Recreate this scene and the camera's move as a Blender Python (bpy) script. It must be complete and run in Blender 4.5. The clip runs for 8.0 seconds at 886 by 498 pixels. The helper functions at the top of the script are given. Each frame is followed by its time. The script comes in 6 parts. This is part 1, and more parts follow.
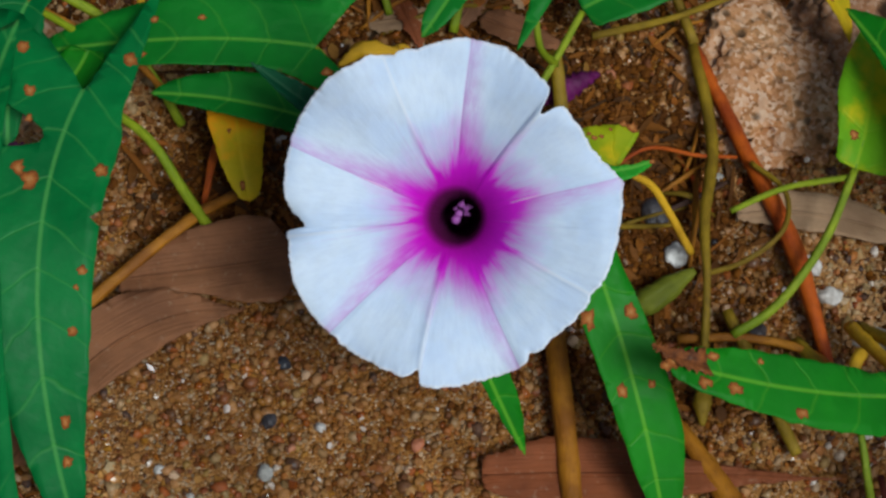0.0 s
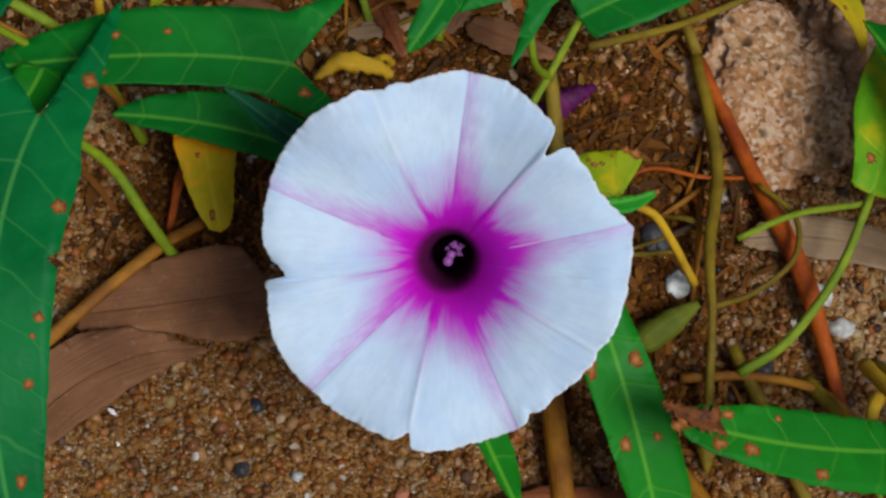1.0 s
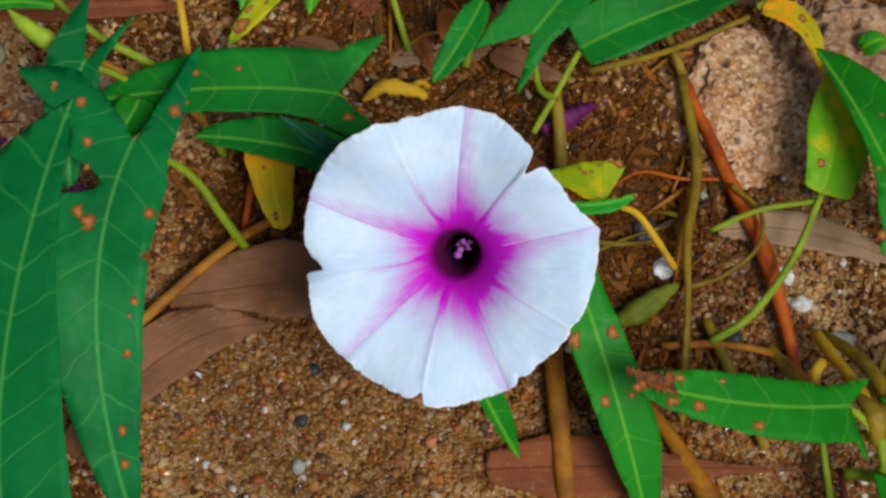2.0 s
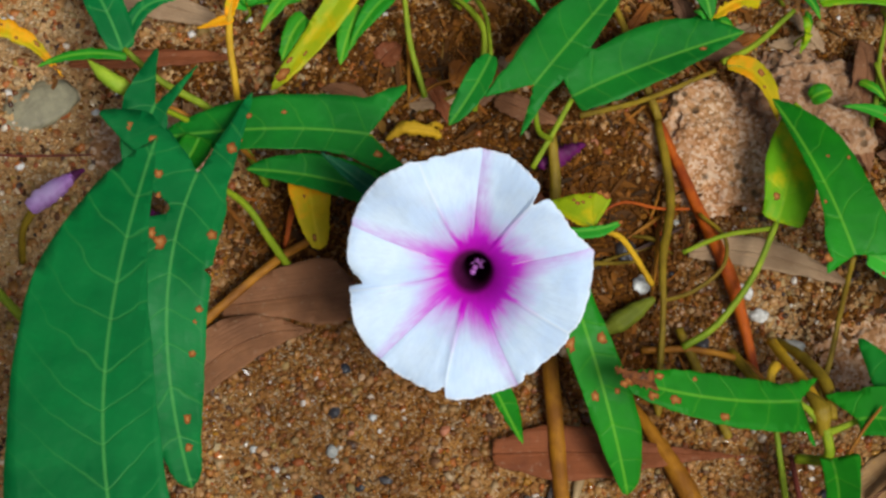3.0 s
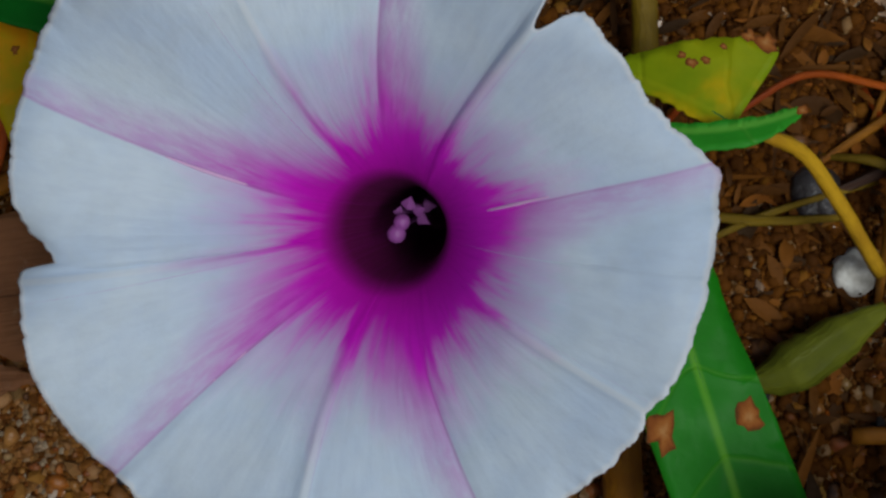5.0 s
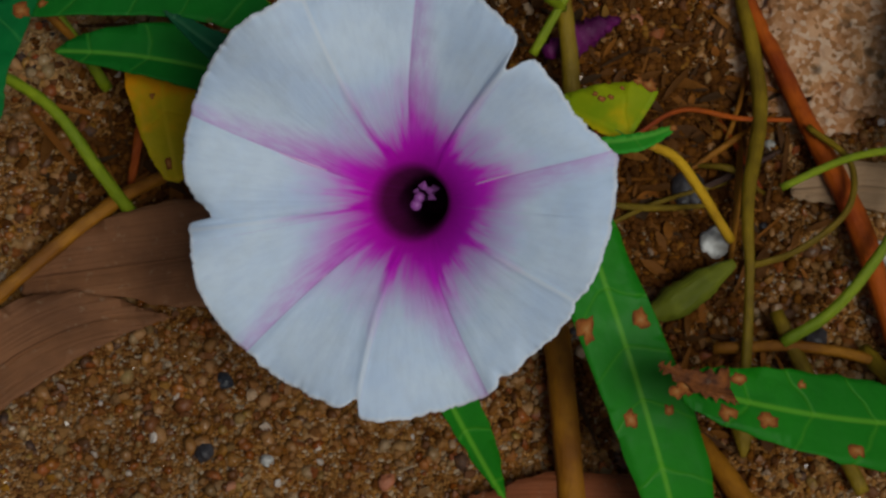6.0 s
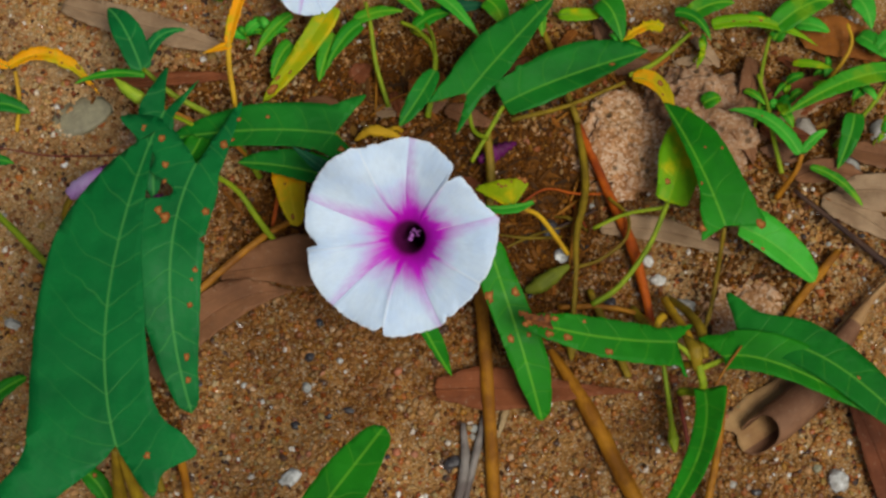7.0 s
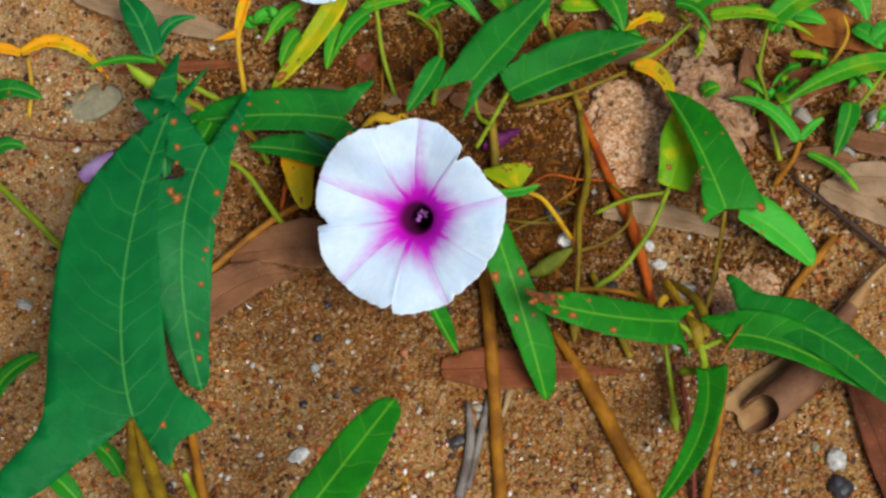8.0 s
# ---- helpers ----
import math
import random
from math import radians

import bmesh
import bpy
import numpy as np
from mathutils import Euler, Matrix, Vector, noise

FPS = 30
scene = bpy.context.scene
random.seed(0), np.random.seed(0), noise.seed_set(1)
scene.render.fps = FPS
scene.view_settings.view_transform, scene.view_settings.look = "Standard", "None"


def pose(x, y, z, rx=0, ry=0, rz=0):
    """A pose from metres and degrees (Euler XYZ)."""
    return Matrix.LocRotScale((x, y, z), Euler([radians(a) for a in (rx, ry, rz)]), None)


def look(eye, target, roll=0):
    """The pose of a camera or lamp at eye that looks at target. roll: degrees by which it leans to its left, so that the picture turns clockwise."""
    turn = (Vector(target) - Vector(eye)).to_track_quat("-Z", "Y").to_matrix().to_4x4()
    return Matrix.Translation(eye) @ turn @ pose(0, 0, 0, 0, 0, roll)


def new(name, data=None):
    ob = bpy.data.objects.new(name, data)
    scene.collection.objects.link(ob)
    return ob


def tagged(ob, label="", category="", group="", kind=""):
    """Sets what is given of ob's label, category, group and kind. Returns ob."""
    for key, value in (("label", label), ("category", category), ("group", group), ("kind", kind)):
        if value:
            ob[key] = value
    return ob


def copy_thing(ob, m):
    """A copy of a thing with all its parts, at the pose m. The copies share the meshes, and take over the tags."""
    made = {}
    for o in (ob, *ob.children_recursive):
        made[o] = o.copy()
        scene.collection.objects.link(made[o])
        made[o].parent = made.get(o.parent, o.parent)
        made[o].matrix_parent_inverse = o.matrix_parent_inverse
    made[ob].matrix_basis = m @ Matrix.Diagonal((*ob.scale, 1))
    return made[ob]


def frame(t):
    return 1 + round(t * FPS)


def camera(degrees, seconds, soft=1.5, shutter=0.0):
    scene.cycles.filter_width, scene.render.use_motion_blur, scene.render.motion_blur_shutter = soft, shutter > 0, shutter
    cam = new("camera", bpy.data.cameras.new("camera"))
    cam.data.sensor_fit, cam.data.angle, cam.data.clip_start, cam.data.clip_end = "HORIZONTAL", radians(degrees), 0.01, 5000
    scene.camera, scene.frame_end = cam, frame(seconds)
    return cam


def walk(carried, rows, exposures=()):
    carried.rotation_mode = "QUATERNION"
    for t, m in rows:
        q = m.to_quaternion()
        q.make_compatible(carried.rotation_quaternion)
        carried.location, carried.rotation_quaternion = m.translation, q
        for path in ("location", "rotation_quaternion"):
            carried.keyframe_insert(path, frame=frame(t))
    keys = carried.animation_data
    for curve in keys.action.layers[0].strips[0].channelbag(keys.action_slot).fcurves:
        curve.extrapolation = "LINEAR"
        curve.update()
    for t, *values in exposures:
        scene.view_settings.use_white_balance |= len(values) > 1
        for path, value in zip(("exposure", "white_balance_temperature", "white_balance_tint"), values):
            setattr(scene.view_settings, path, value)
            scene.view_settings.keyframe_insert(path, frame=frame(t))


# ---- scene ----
cam = camera(24, 8.0, soft=2.6)
PATH = [
    (0, pose(-0.02881, -0.13361, 0.37450, 21.62, -6.01, 2.17)),
    (0.5, pose(-0.03050, -0.11437, 0.36367, 20.28, -6.82, 1.93)),
    (1, pose(-0.03651, -0.10246, 0.35342, 19.17, -7.70, 1.72)),
    (1.2, pose(-0.02719, -0.11648, 0.36081, 20.69, -6.25, 1.82)),
    (2.3, pose(-0.01584, -0.12087, 0.48976, 16.82, -3.22, 3.06)),
    (2.5, pose(-0.03074, -0.13585, 0.51864, 17.27, -4.65, 2.92)),
    (3, pose(-0.03752, -0.14335, 0.50995, 18.02, -4.97, 2.71)),
    (3.5, pose(-0.01342, -0.10099, 0.38029, 18.08, -3.25, 3.03)),
    (3.8, pose(-0.00175, -0.07866, 0.32729, 17.46, -2.16, 3.48)),
    (4, pose(0.00881, -0.06479, 0.27643, 17.51, -0.49, 4.30)),
    (4.2, pose(0.01298, -0.06065, 0.24901, 18.17, 0.24, 4.80)),
    (5.3, pose(0.00998, -0.04795, 0.21219, 17.66, -0.15, 4.33)),
    (5.5, pose(0.00782, -0.05441, 0.21520, 18.48, -0.11, 4.14)),
    (5.7, pose(0.01104, -0.06771, 0.24417, 19.18, -0.08, 4.36)),
    (5.9, pose(0.01506, -0.08884, 0.28488, 20.29, 0.05, 4.18)),
    (6, pose(0.00520, -0.09971, 0.30816, 20.41, -1.74, 3.29)),
    (6.1, pose(0.00355, -0.11520, 0.34148, 20.88, -2.04, 3.60)),
    (6.5, pose(0.00163, -0.17841, 0.50502, 21.04, -2.10, 3.49)),
    (7, pose(0.02161, -0.21102, 0.62355, 20.24, -0.61, 3.83)),
    (7.3, pose(0.03399, -0.21627, 0.63849, 20.25, -0.12, 4.37)),
    (7.5, pose(0.03315, -0.22775, 0.63617, 21.03, -0.08, 4.30)),
    (8, pose(0.01289, -0.23252, 0.62876, 21.31, -1.34, 3.74)),
]
EXPOSURES = [(0, -0.76, 5900, 3), (1.2, -0.80, 5900, 3), (2.5, -0.40, 6200, 3), (3.0, -0.40, 6200, 3), (3.5, -0.34, 6200, 3), (4.2, -0.77, 6200, 3), (5.4, -1.60, 6200, 3), (6.1, -1.58, 6350, 3), (6.5, -1.13, 6500, 3), (7.0, -0.76, 6500, 3), (7.5, -0.58, 6400, 3), (8.0, -0.36, 6250, 3)]
walk(cam, PATH, EXPOSURES)

# ---------------------------------------------------------------- sky and sun
world = bpy.data.worlds.new("sky")
scene.world = world
world.use_nodes = True
wn = world.node_tree.nodes
sky = wn.new("ShaderNodeTexSky")
sky.sky_type = "NISHITA"
sky.sun_disc = False
sky.air_density = 0.7
sky.dust_density = 4.0
sky.ozone_density = 0.4
sky.sun_elevation = radians(61)
sky.sun_rotation = radians(142)
wn["Background"].inputs["Strength"].default_value = 0.09
world.node_tree.links.new(sky.outputs["Color"], wn["Background"].inputs["Color"])
sun_data = bpy.data.lights.new("sun", "SUN")
sun_data.energy = 3.7
sun_data.angle = radians(22)
sun_data.color = (1.0, 0.98, 0.96)
sun = new("sun", sun_data)
sun.matrix_basis = look((0.35, -0.45, 1.05), (0, 0, 0))

CM = 0.01


# ---------------------------------------------------------------- node helpers
def material(name):
    m = bpy.data.materials.new(name)
    m.use_nodes = True
    return m, m.node_tree.nodes, m.node_tree.links, m.node_tree.nodes["Principled BSDF"]


def put(links, nodes, socket, value):
    if isinstance(value, bpy.types.NodeSocket):
        links.new(value, socket)
    elif isinstance(value, (tuple, list)) and len(value) == 3 and socket.type == "RGBA":
        socket.default_value = (*value, 1)
    else:
        socket.default_value = value


class Graph:
    """Short forms for building a node tree."""

    def __init__(self, name):
        self.mat, self.n, self.l, self.bsdf = material(name)

    def set(self, **values):
        for key, value in values.items():
            put(self.l, self.n, self.bsdf.inputs[key.replace("_", " ")], value)

    def math(self, op, a, b=0.0, c=0.0, clamp=False):
        node = self.n.new("ShaderNodeMath")
        node.operation, node.use_clamp = op, clamp
        for socket, value in zip(node.inputs, (a, b, c)):
            put(self.l, self.n, socket, value)
        return node.outputs[0]

    def ramp(self, value, low, high, a=0.0, b=1.0):
        node = self.n.new("ShaderNodeMapRange")
        node.interpolation_type = "SMOOTHSTEP"
        for key, v in zip(("Value", "From Min", "From Max", "To Min", "To Max"), (value, low, high, a, b)):
            put(self.l, self.n, node.inputs[key], v)
        return node.outputs[0]

    def mix(self, fac, a, b, blend="MIX"):
        node = self.n.new("ShaderNodeMix")
        node.data_type, node.blend_type = "RGBA", blend
        put(self.l, self.n, node.inputs[0], fac)
        put(self.l, self.n, node.inputs[6], a)
        put(self.l, self.n, node.inputs[7], b)
        return node.outputs[2]

    def noise(self, scale, detail=4.0, rough=0.55, coord=None, dims="3D"):
        node = self.n.new("ShaderNodeTexNoise")
        node.noise_dimensions = dims
        node.inputs["Scale"].default_value = scale
        node.inputs["Detail"].default_value = detail
        node.inputs["Roughness"].default_value = rough
        put(self.l, self.n, node.inputs["Vector"], coord or self.coord())
        return node.outputs["Fac"]

    def voronoi(self, scale, feature="F1", coord=None):
        node = self.n.new("ShaderNodeTexVoronoi")
        node.feature = feature
        node.inputs["Scale"].default_value = scale
        put(self.l, self.n, node.inputs["Vector"], coord or self.coord())
        return node

    def coord(self, kind="Object"):
        node = self.n.new("ShaderNodeTexCoord")
        return node.outputs[kind]

    def attr(self, name):
        node = self.n.new("ShaderNodeAttribute")
        node.attribute_name = name
        split = self.n.new("ShaderNodeSeparateXYZ")
        self.l.new(node.outputs["Vector"], split.inputs[0])
        return split.outputs

    def vec(self, x, y, z):
        node = self.n.new("ShaderNodeCombineXYZ")
        for socket, v in zip(node.inputs, (x, y, z)):
            put(self.l, self.n, socket, v)
        return node.outputs[0]

    def palette(self, value, stops):
        node = self.n.new("ShaderNodeValToRGB")
        ramp = node.color_ramp
        while len(ramp.elements) < len(stops):
            ramp.elements.new(0.5)
        for element, (at, colour) in zip(ramp.elements, stops):
            element.position, element.color = at, (*colour, 1)
        put(self.l, self.n, node.inputs[0], value)
        return node.outputs[0]

    def bump(self, height, strength, distance):
        node = self.n.new("ShaderNodeBump")
        node.inputs["Strength"].default_value = strength
        node.inputs["Distance"].default_value = distance
        put(self.l, self.n, node.inputs["Height"], height)
        put(self.l, self.n, self.bsdf.inputs["Normal"], node.outputs[0])

    def translucent(self, colour, amount):
        """Lets some light through a thin sheet."""
        back = self.n.new("ShaderNodeBsdfTranslucent")
        put(self.l, self.n, back.inputs["Color"], colour)
        both = self.n.new("ShaderNodeMixShader")
        both.inputs[0].default_value = amount
        self.l.new(self.bsdf.outputs[0], both.inputs[1])
        self.l.new(back.outputs[0], both.inputs[2])
        self.l.new(both.outputs[0], self.n["Material Output"].inputs["Surface"])


# ---------------------------------------------------------------- materials
def leaf_material(name, base, deep, vein, gloss=0.52, through_it=0.18, blotch=None, veins=0.30):
    g = Graph(name)
    s, v, _ = g.attr("sv")
    across = g.math("ABSOLUTE", v)
    rib = g.ramp(across, 0.008, 0.06, 1.0, 0.0)
    slant = g.math("SUBTRACT", s, g.math("MULTIPLY", across, g.math("ADD", 0.55, g.math("MULTIPLY", across, 0.22))))
    wave = g.math("MULTIPLY", g.noise(48.0, 3.0), 1.0)
    step = g.math("FRACT", g.math("DIVIDE", g.math("ADD", slant, wave), 0.95))
    near = g.math("ABSOLUTE", g.math("SUBTRACT", step, 0.5))
    side = g.math("MULTIPLY", g.ramp(near, 0.0, 0.055, 1.0, 0.0), g.ramp(across, 1.7, 0.1, 0.10, 0.5))
    big = g.ramp(g.noise(70.0, 5.0), 0.32, 0.68)
    fine = g.ramp(g.noise(900.0, 3.0), 0.25, 0.75)
    sheen = g.ramp(g.noise(28.0, 2.0), 0.35, 0.65)
    colour = g.mix(big, deep, base)
    colour = g.mix(g.math("MULTIPLY", fine, 0.22), colour, tuple(0.55 * c for c in deep))
    # leaf sheen painted as soft paler areas of the base colour
    colour = g.mix(g.math("MULTIPLY", sheen, 0.35), colour, tuple(c * 1.35 + 0.012 for c in base))
    if blotch:
        colour = g.mix(g.ramp(g.noise(110.0, 4.0), 0.48, 0.66), colour, blotch)
    colour = g.mix(g.math("MULTIPLY", side, veins), colour, vein)
    colour = g.mix(g.math("MULTIPLY", rib, 0.5), colour, vein)
    specks = g.ramp(g.voronoi(150.0).outputs["Distance"], 0.05, 0.10, 1.0, 0.0)
    rare = g.ramp(g.noise(38.0, 2.0), 0.60, 0.66)
    colour = g.mix(g.math("MULTIPLY", specks, rare), colour, (0.16, 0.07, 0.02))
    g.set(Base_Color=colour, Roughness=g.ramp(g.noise(300.0), 0.3, 0.7, gloss - 0.06, gloss + 0.12))
    relief = g.math("ADD", g.math("MULTIPLY", side, -0.6), g.math("MULTIPLY", g.noise(230.0, 4.0), 1.2))
    g.bump(relief, 0.45, 0.0007)
    g.bsdf.inputs["Specular IOR Level"].default_value = 0.17
    g.translucent(g.mix(0.5, base, vein), through_it)
    return g.mat


LEAF = leaf_material("leaf_green", (0.009, 0.195, 0.036), (0.005, 0.130, 0.026), (0.13, 0.46, 0.09), veins=0.5)
LEAF_MID = leaf_material("leaf_mid_green", (0.014, 0.205, 0.014), (0.008, 0.135, 0.011), (0.17, 0.48, 0.04))
LEAF_GOLD = leaf_material("leaf_golden", (0.74, 0.48, 0.005), (0.48, 0.43, 0.005), (0.75, 0.55, 0.01), 0.5, 0.3, (0.90, 0.38, 0.003))
LEAF_BRIGHT = leaf_material("leaf_bright", (0.022, 0.250, 0.006), (0.012, 0.160, 0.006), (0.21, 0.54, 0.03))
LEAF_LIME = leaf_material("leaf_lime", (0.055, 0.330, 0.008), (0.028, 0.220, 0.007), (0.30, 0.58, 0.03), blotch=(0.16, 0.36, 0.008))
LEAF_PALE = leaf_material("leaf_pale", (0.07, 0.46, 0.030), (0.04, 0.33, 0.02), (0.22, 0.58, 0.07), 0.5)
LEAF_TURNING = leaf_material("leaf_turning", (0.24, 0.52, 0.006), (0.15, 0.42, 0.005), (0.45, 0.62, 0.015), 0.5, 0.35, (0.70, 0.60, 0.004))
LEAF_SPOTTED = leaf_material("leaf_spotted", (0.46, 0.52, 0.005), (0.26, 0.44, 0.005), (0.55, 0.60, 0.012), 0.5, 0.35, (0.80, 0.58, 0.004))
LEAF_YELLOW = leaf_material("leaf_yellow", (0.95, 0.42, 0.002), (0.80, 0.29, 0.002), (0.95, 0.52, 0.01), 0.55, 0.2, (0.55, 0.46, 0.004))
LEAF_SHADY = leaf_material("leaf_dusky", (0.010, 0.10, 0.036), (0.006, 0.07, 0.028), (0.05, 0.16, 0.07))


def dry_material(name, light, dark, streak=90.0):
    g = Graph(name)
    s, v, _ = g.attr("sv")
    lines = g.noise(3.0, 5.0, 0.6, g.vec(g.math("MULTIPLY", s, 0.25), g.math("MULTIPLY", v, 7.0), 0.0))
    spots = g.noise(streak, 5.0, 0.6)
    colour = g.mix(g.ramp(spots, 0.3, 0.7), dark, light)
    colour = g.mix(g.math("MULTIPLY", g.ramp(lines, 0.45, 0.7), 0.16), colour, tuple(0.6 * c for c in dark))
    colour = g.mix(g.math("MULTIPLY", g.ramp(g.noise(700.0, 3.0), 0.6, 0.72), 0.2), colour, (0.45, 0.34, 0.22))
    g.set(Base_Color=colour, Roughness=0.68, Specular_IOR_Level=0.25)
    g.bump(g.math("ADD", lines, g.math("MULTIPLY", spots, 0.5)), 0.5, 0.0008)
    return g.mat


DRY_BROWN = dry_material("dry_leaf_brown", (0.26, 0.108, 0.044), (0.15, 0.060, 0.024))
DRY_RED = dry_material("dry_leaf_red", (0.25, 0.070, 0.020), (0.145, 0.038, 0.011))
DRY_ORANGE = dry_material("dry_leaf_orange", (0.38, 0.125, 0.014), (0.20, 0.056, 0.006))
DRY_MAROON = dry_material("dry_leaf_maroon", (0.189, 0.0522, 0.018), (0.117, 0.0324, 0.0117))
BURNT = dry_material("burnt_leaf", (0.28, 0.085, 0.016), (0.060, 0.018, 0.006), 500.0)
DRY_CURL = dry_material("dry_leaf_curl", (0.261, 0.126, 0.063), (0.153, 0.063, 0.0306))
DRY_GREY = dry_material("dry_leaf_grey", (0.42, 0.270, 0.150), (0.25, 0.145, 0.075))
DRY_TAN = dry_material("dry_leaf_tan", (0.48, 0.280, 0.115), (0.30, 0.145, 0.055))


def scar_material():
    g = Graph("leaf_scar")
    _, _, out = g.attr("sv")
    ring = g.math("ADD", out, g.math("MULTIPLY", g.math("SUBTRACT", g.noise(900.0, 3.0), 0.5), 0.9))
    colour = g.palette(ring, [(0.0, (0.44, 0.21, 0.07)), (0.4, (0.36, 0.13, 0.028)), (0.8, (0.24, 0.070, 0.014)), (1.0, (0.12, 0.045, 0.010))])
    g.set(Base_Color=colour, Roughness=0.8, Specular_IOR_Level=0.15)
    g.bump(g.noise(1100.0, 3.0), 0.6, 0.0006)
    return g.mat


SCAR = scar_material()


def stem_material(name, light, dark):
    g = Graph(name)
    s, v, _ = g.attr("sv")
    lines = g.noise(5.0, 4.0, 0.6, g.vec(g.math("MULTIPLY", s, 1.2), g.math("MULTIPLY", v, 5.0), 0.0))
    colour = g.mix(g.ramp(g.noise(120.0, 5.0), 0.33, 0.67), dark, light)
    colour = g.mix(g.math("MULTIPLY", g.ramp(lines, 0.5, 0.75), 0.5), colour, tuple(0.55 * c for c in dark))
    g.set(Base_Color=colour, Roughness=0.5, Specular_IOR_Level=0.25)
    g.bump(lines, 0.4, 0.0008)
    return g.mat


STEM_GREEN = stem_material("stem_green", (0.29, 0.361, 0.0106), (0.167, 0.238, 0.00704))
STEM_OLIVE = stem_material("stem_olive", (0.299, 0.194, 0.0088), (0.158, 0.0968, 0.00528))
STEM_BROWN = stem_material("stem_brown", (0.44, 0.176, 0.0088), (0.229, 0.0792, 0.00528))
STEM_ORANGE = stem_material("stem_orange", (0.493, 0.0968, 0.0044), (0.246, 0.0352, 0.00352))
STEM_RED = stem_material("stem_red", (0.229, 0.044, 0.0264), (0.123, 0.0264, 0.0176))
BUD_GREEN = stem_material("bud_green", (0.37, 0.484, 0.0264), (0.229, 0.37, 0.0176))
BUD_OLIVE = stem_material("bud_olive", (0.176, 0.194, 0.0132), (0.106, 0.123, 0.0088))
STEM_YELLOW = stem_material("stem_yellow", (0.704, 0.405, 0.0176), (0.493, 0.264, 0.0132))
TWIG_GREY = stem_material("twig_grey", (0.299, 0.255, 0.22), (0.15, 0.114, 0.0968))
TWIG_PALE = stem_material("twig_pale", (0.52, 0.38, 0.20), (0.34, 0.22, 0.10))
TWIG_DARK = stem_material("twig_dark", (0.088, 0.044, 0.0264), (0.044, 0.022, 0.0176))


def patches(g, spots, ragged=1.5):
    """Ragged-edged oval patches on the ground, 0 to 1; spots of x, y, half lengths (m) and strength."""
    split = g.n.new("ShaderNodeSeparateXYZ")
    g.l.new(g.coord(), split.inputs[0])
    waves = g.math("MULTIPLY", g.math("SUBTRACT", g.noise(38.0, 6.0), 0.5), ragged)
    value = None
    for x, y, wide, long, share in spots:
        dx = g.math("DIVIDE", g.math("SUBTRACT", split.outputs[0], x), wide)
        dy = g.math("DIVIDE", g.math("SUBTRACT", split.outputs[1], y), long)
        far = g.math("SQRT", g.math("ADD", g.math("MULTIPLY", dx, dx), g.math("MULTIPLY", dy, dy)))
        one = g.ramp(g.math("ADD", far, waves), 1.15, 0.65, 0.0, share)
        value = one if value is None else g.math("MAXIMUM", value, one)
    return value


def damp_shade_patch(g):
    """Damp, darker sand round the flower's foot, under the front shoot and under the vines at the back; the shade they
    cast is painted in with it.
    """
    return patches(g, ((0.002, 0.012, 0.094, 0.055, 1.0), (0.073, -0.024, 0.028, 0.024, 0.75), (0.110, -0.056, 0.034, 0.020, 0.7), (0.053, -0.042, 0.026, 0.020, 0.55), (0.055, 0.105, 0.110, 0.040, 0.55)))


def pale_patch(g):
    """Dry pale sand, blown clean at the left and behind."""
    return patches(g, ((-0.105, 0.045, 0.062, 0.055, 0.8), (-0.100, -0.050, 0.050, 0.035, 0.4), (0.100, 0.010, 0.030, 0.018, 0.5)))


def sand_material():
    g = Graph("sand")
    where = g.coord()
    cells = g.voronoi(1700.0, "F1", where)
    tone = g.n.new("ShaderNodeSeparateColor")
    g.l.new(cells.outputs["Color"], tone.inputs[0])
    grain = g.palette(tone.outputs[0], [(0.0, (0.0185, 0.00752, 0.00175)), (0.14, (0.167, 0.0401, 0.00583)), (0.35, (0.371, 0.155, 0.0379)), (0.75, (0.536, 0.28, 0.0935)), (1.0, (0.807, 0.707, 0.53))])
    stain = g.math("MULTIPLY", g.ramp(g.noise(20.0, 6.0), 0.36, 0.62), g.ramp(g.noise(75.0, 4.0), 0.3, 0.6, 0.4, 1.0))
    dry = g.mix(pale_patch(g), g.mix(stain, (0.24, 0.098, 0.022), (0.60, 0.350, 0.130)), g.mix(stain, (0.38, 0.220, 0.085), (0.64, 0.450, 0.230)))
    # dark tones of damp sand, with the plants' shade put into the colour
    damp_shade = g.mix(stain, (0.055, 0.019, 0.002), (0.33, 0.135, 0.020))
    colour = g.mix(0.6, grain, g.mix(damp_shade_patch(g), dry, damp_shade))
    g.set(Base_Color=colour, Roughness=0.85, Specular_IOR_Level=0.15)
    g.bump(g.math("SUBTRACT", g.noise(1300.0, 4.0), cells.outputs["Distance"]), 0.8, 0.0010)
    return g.mat


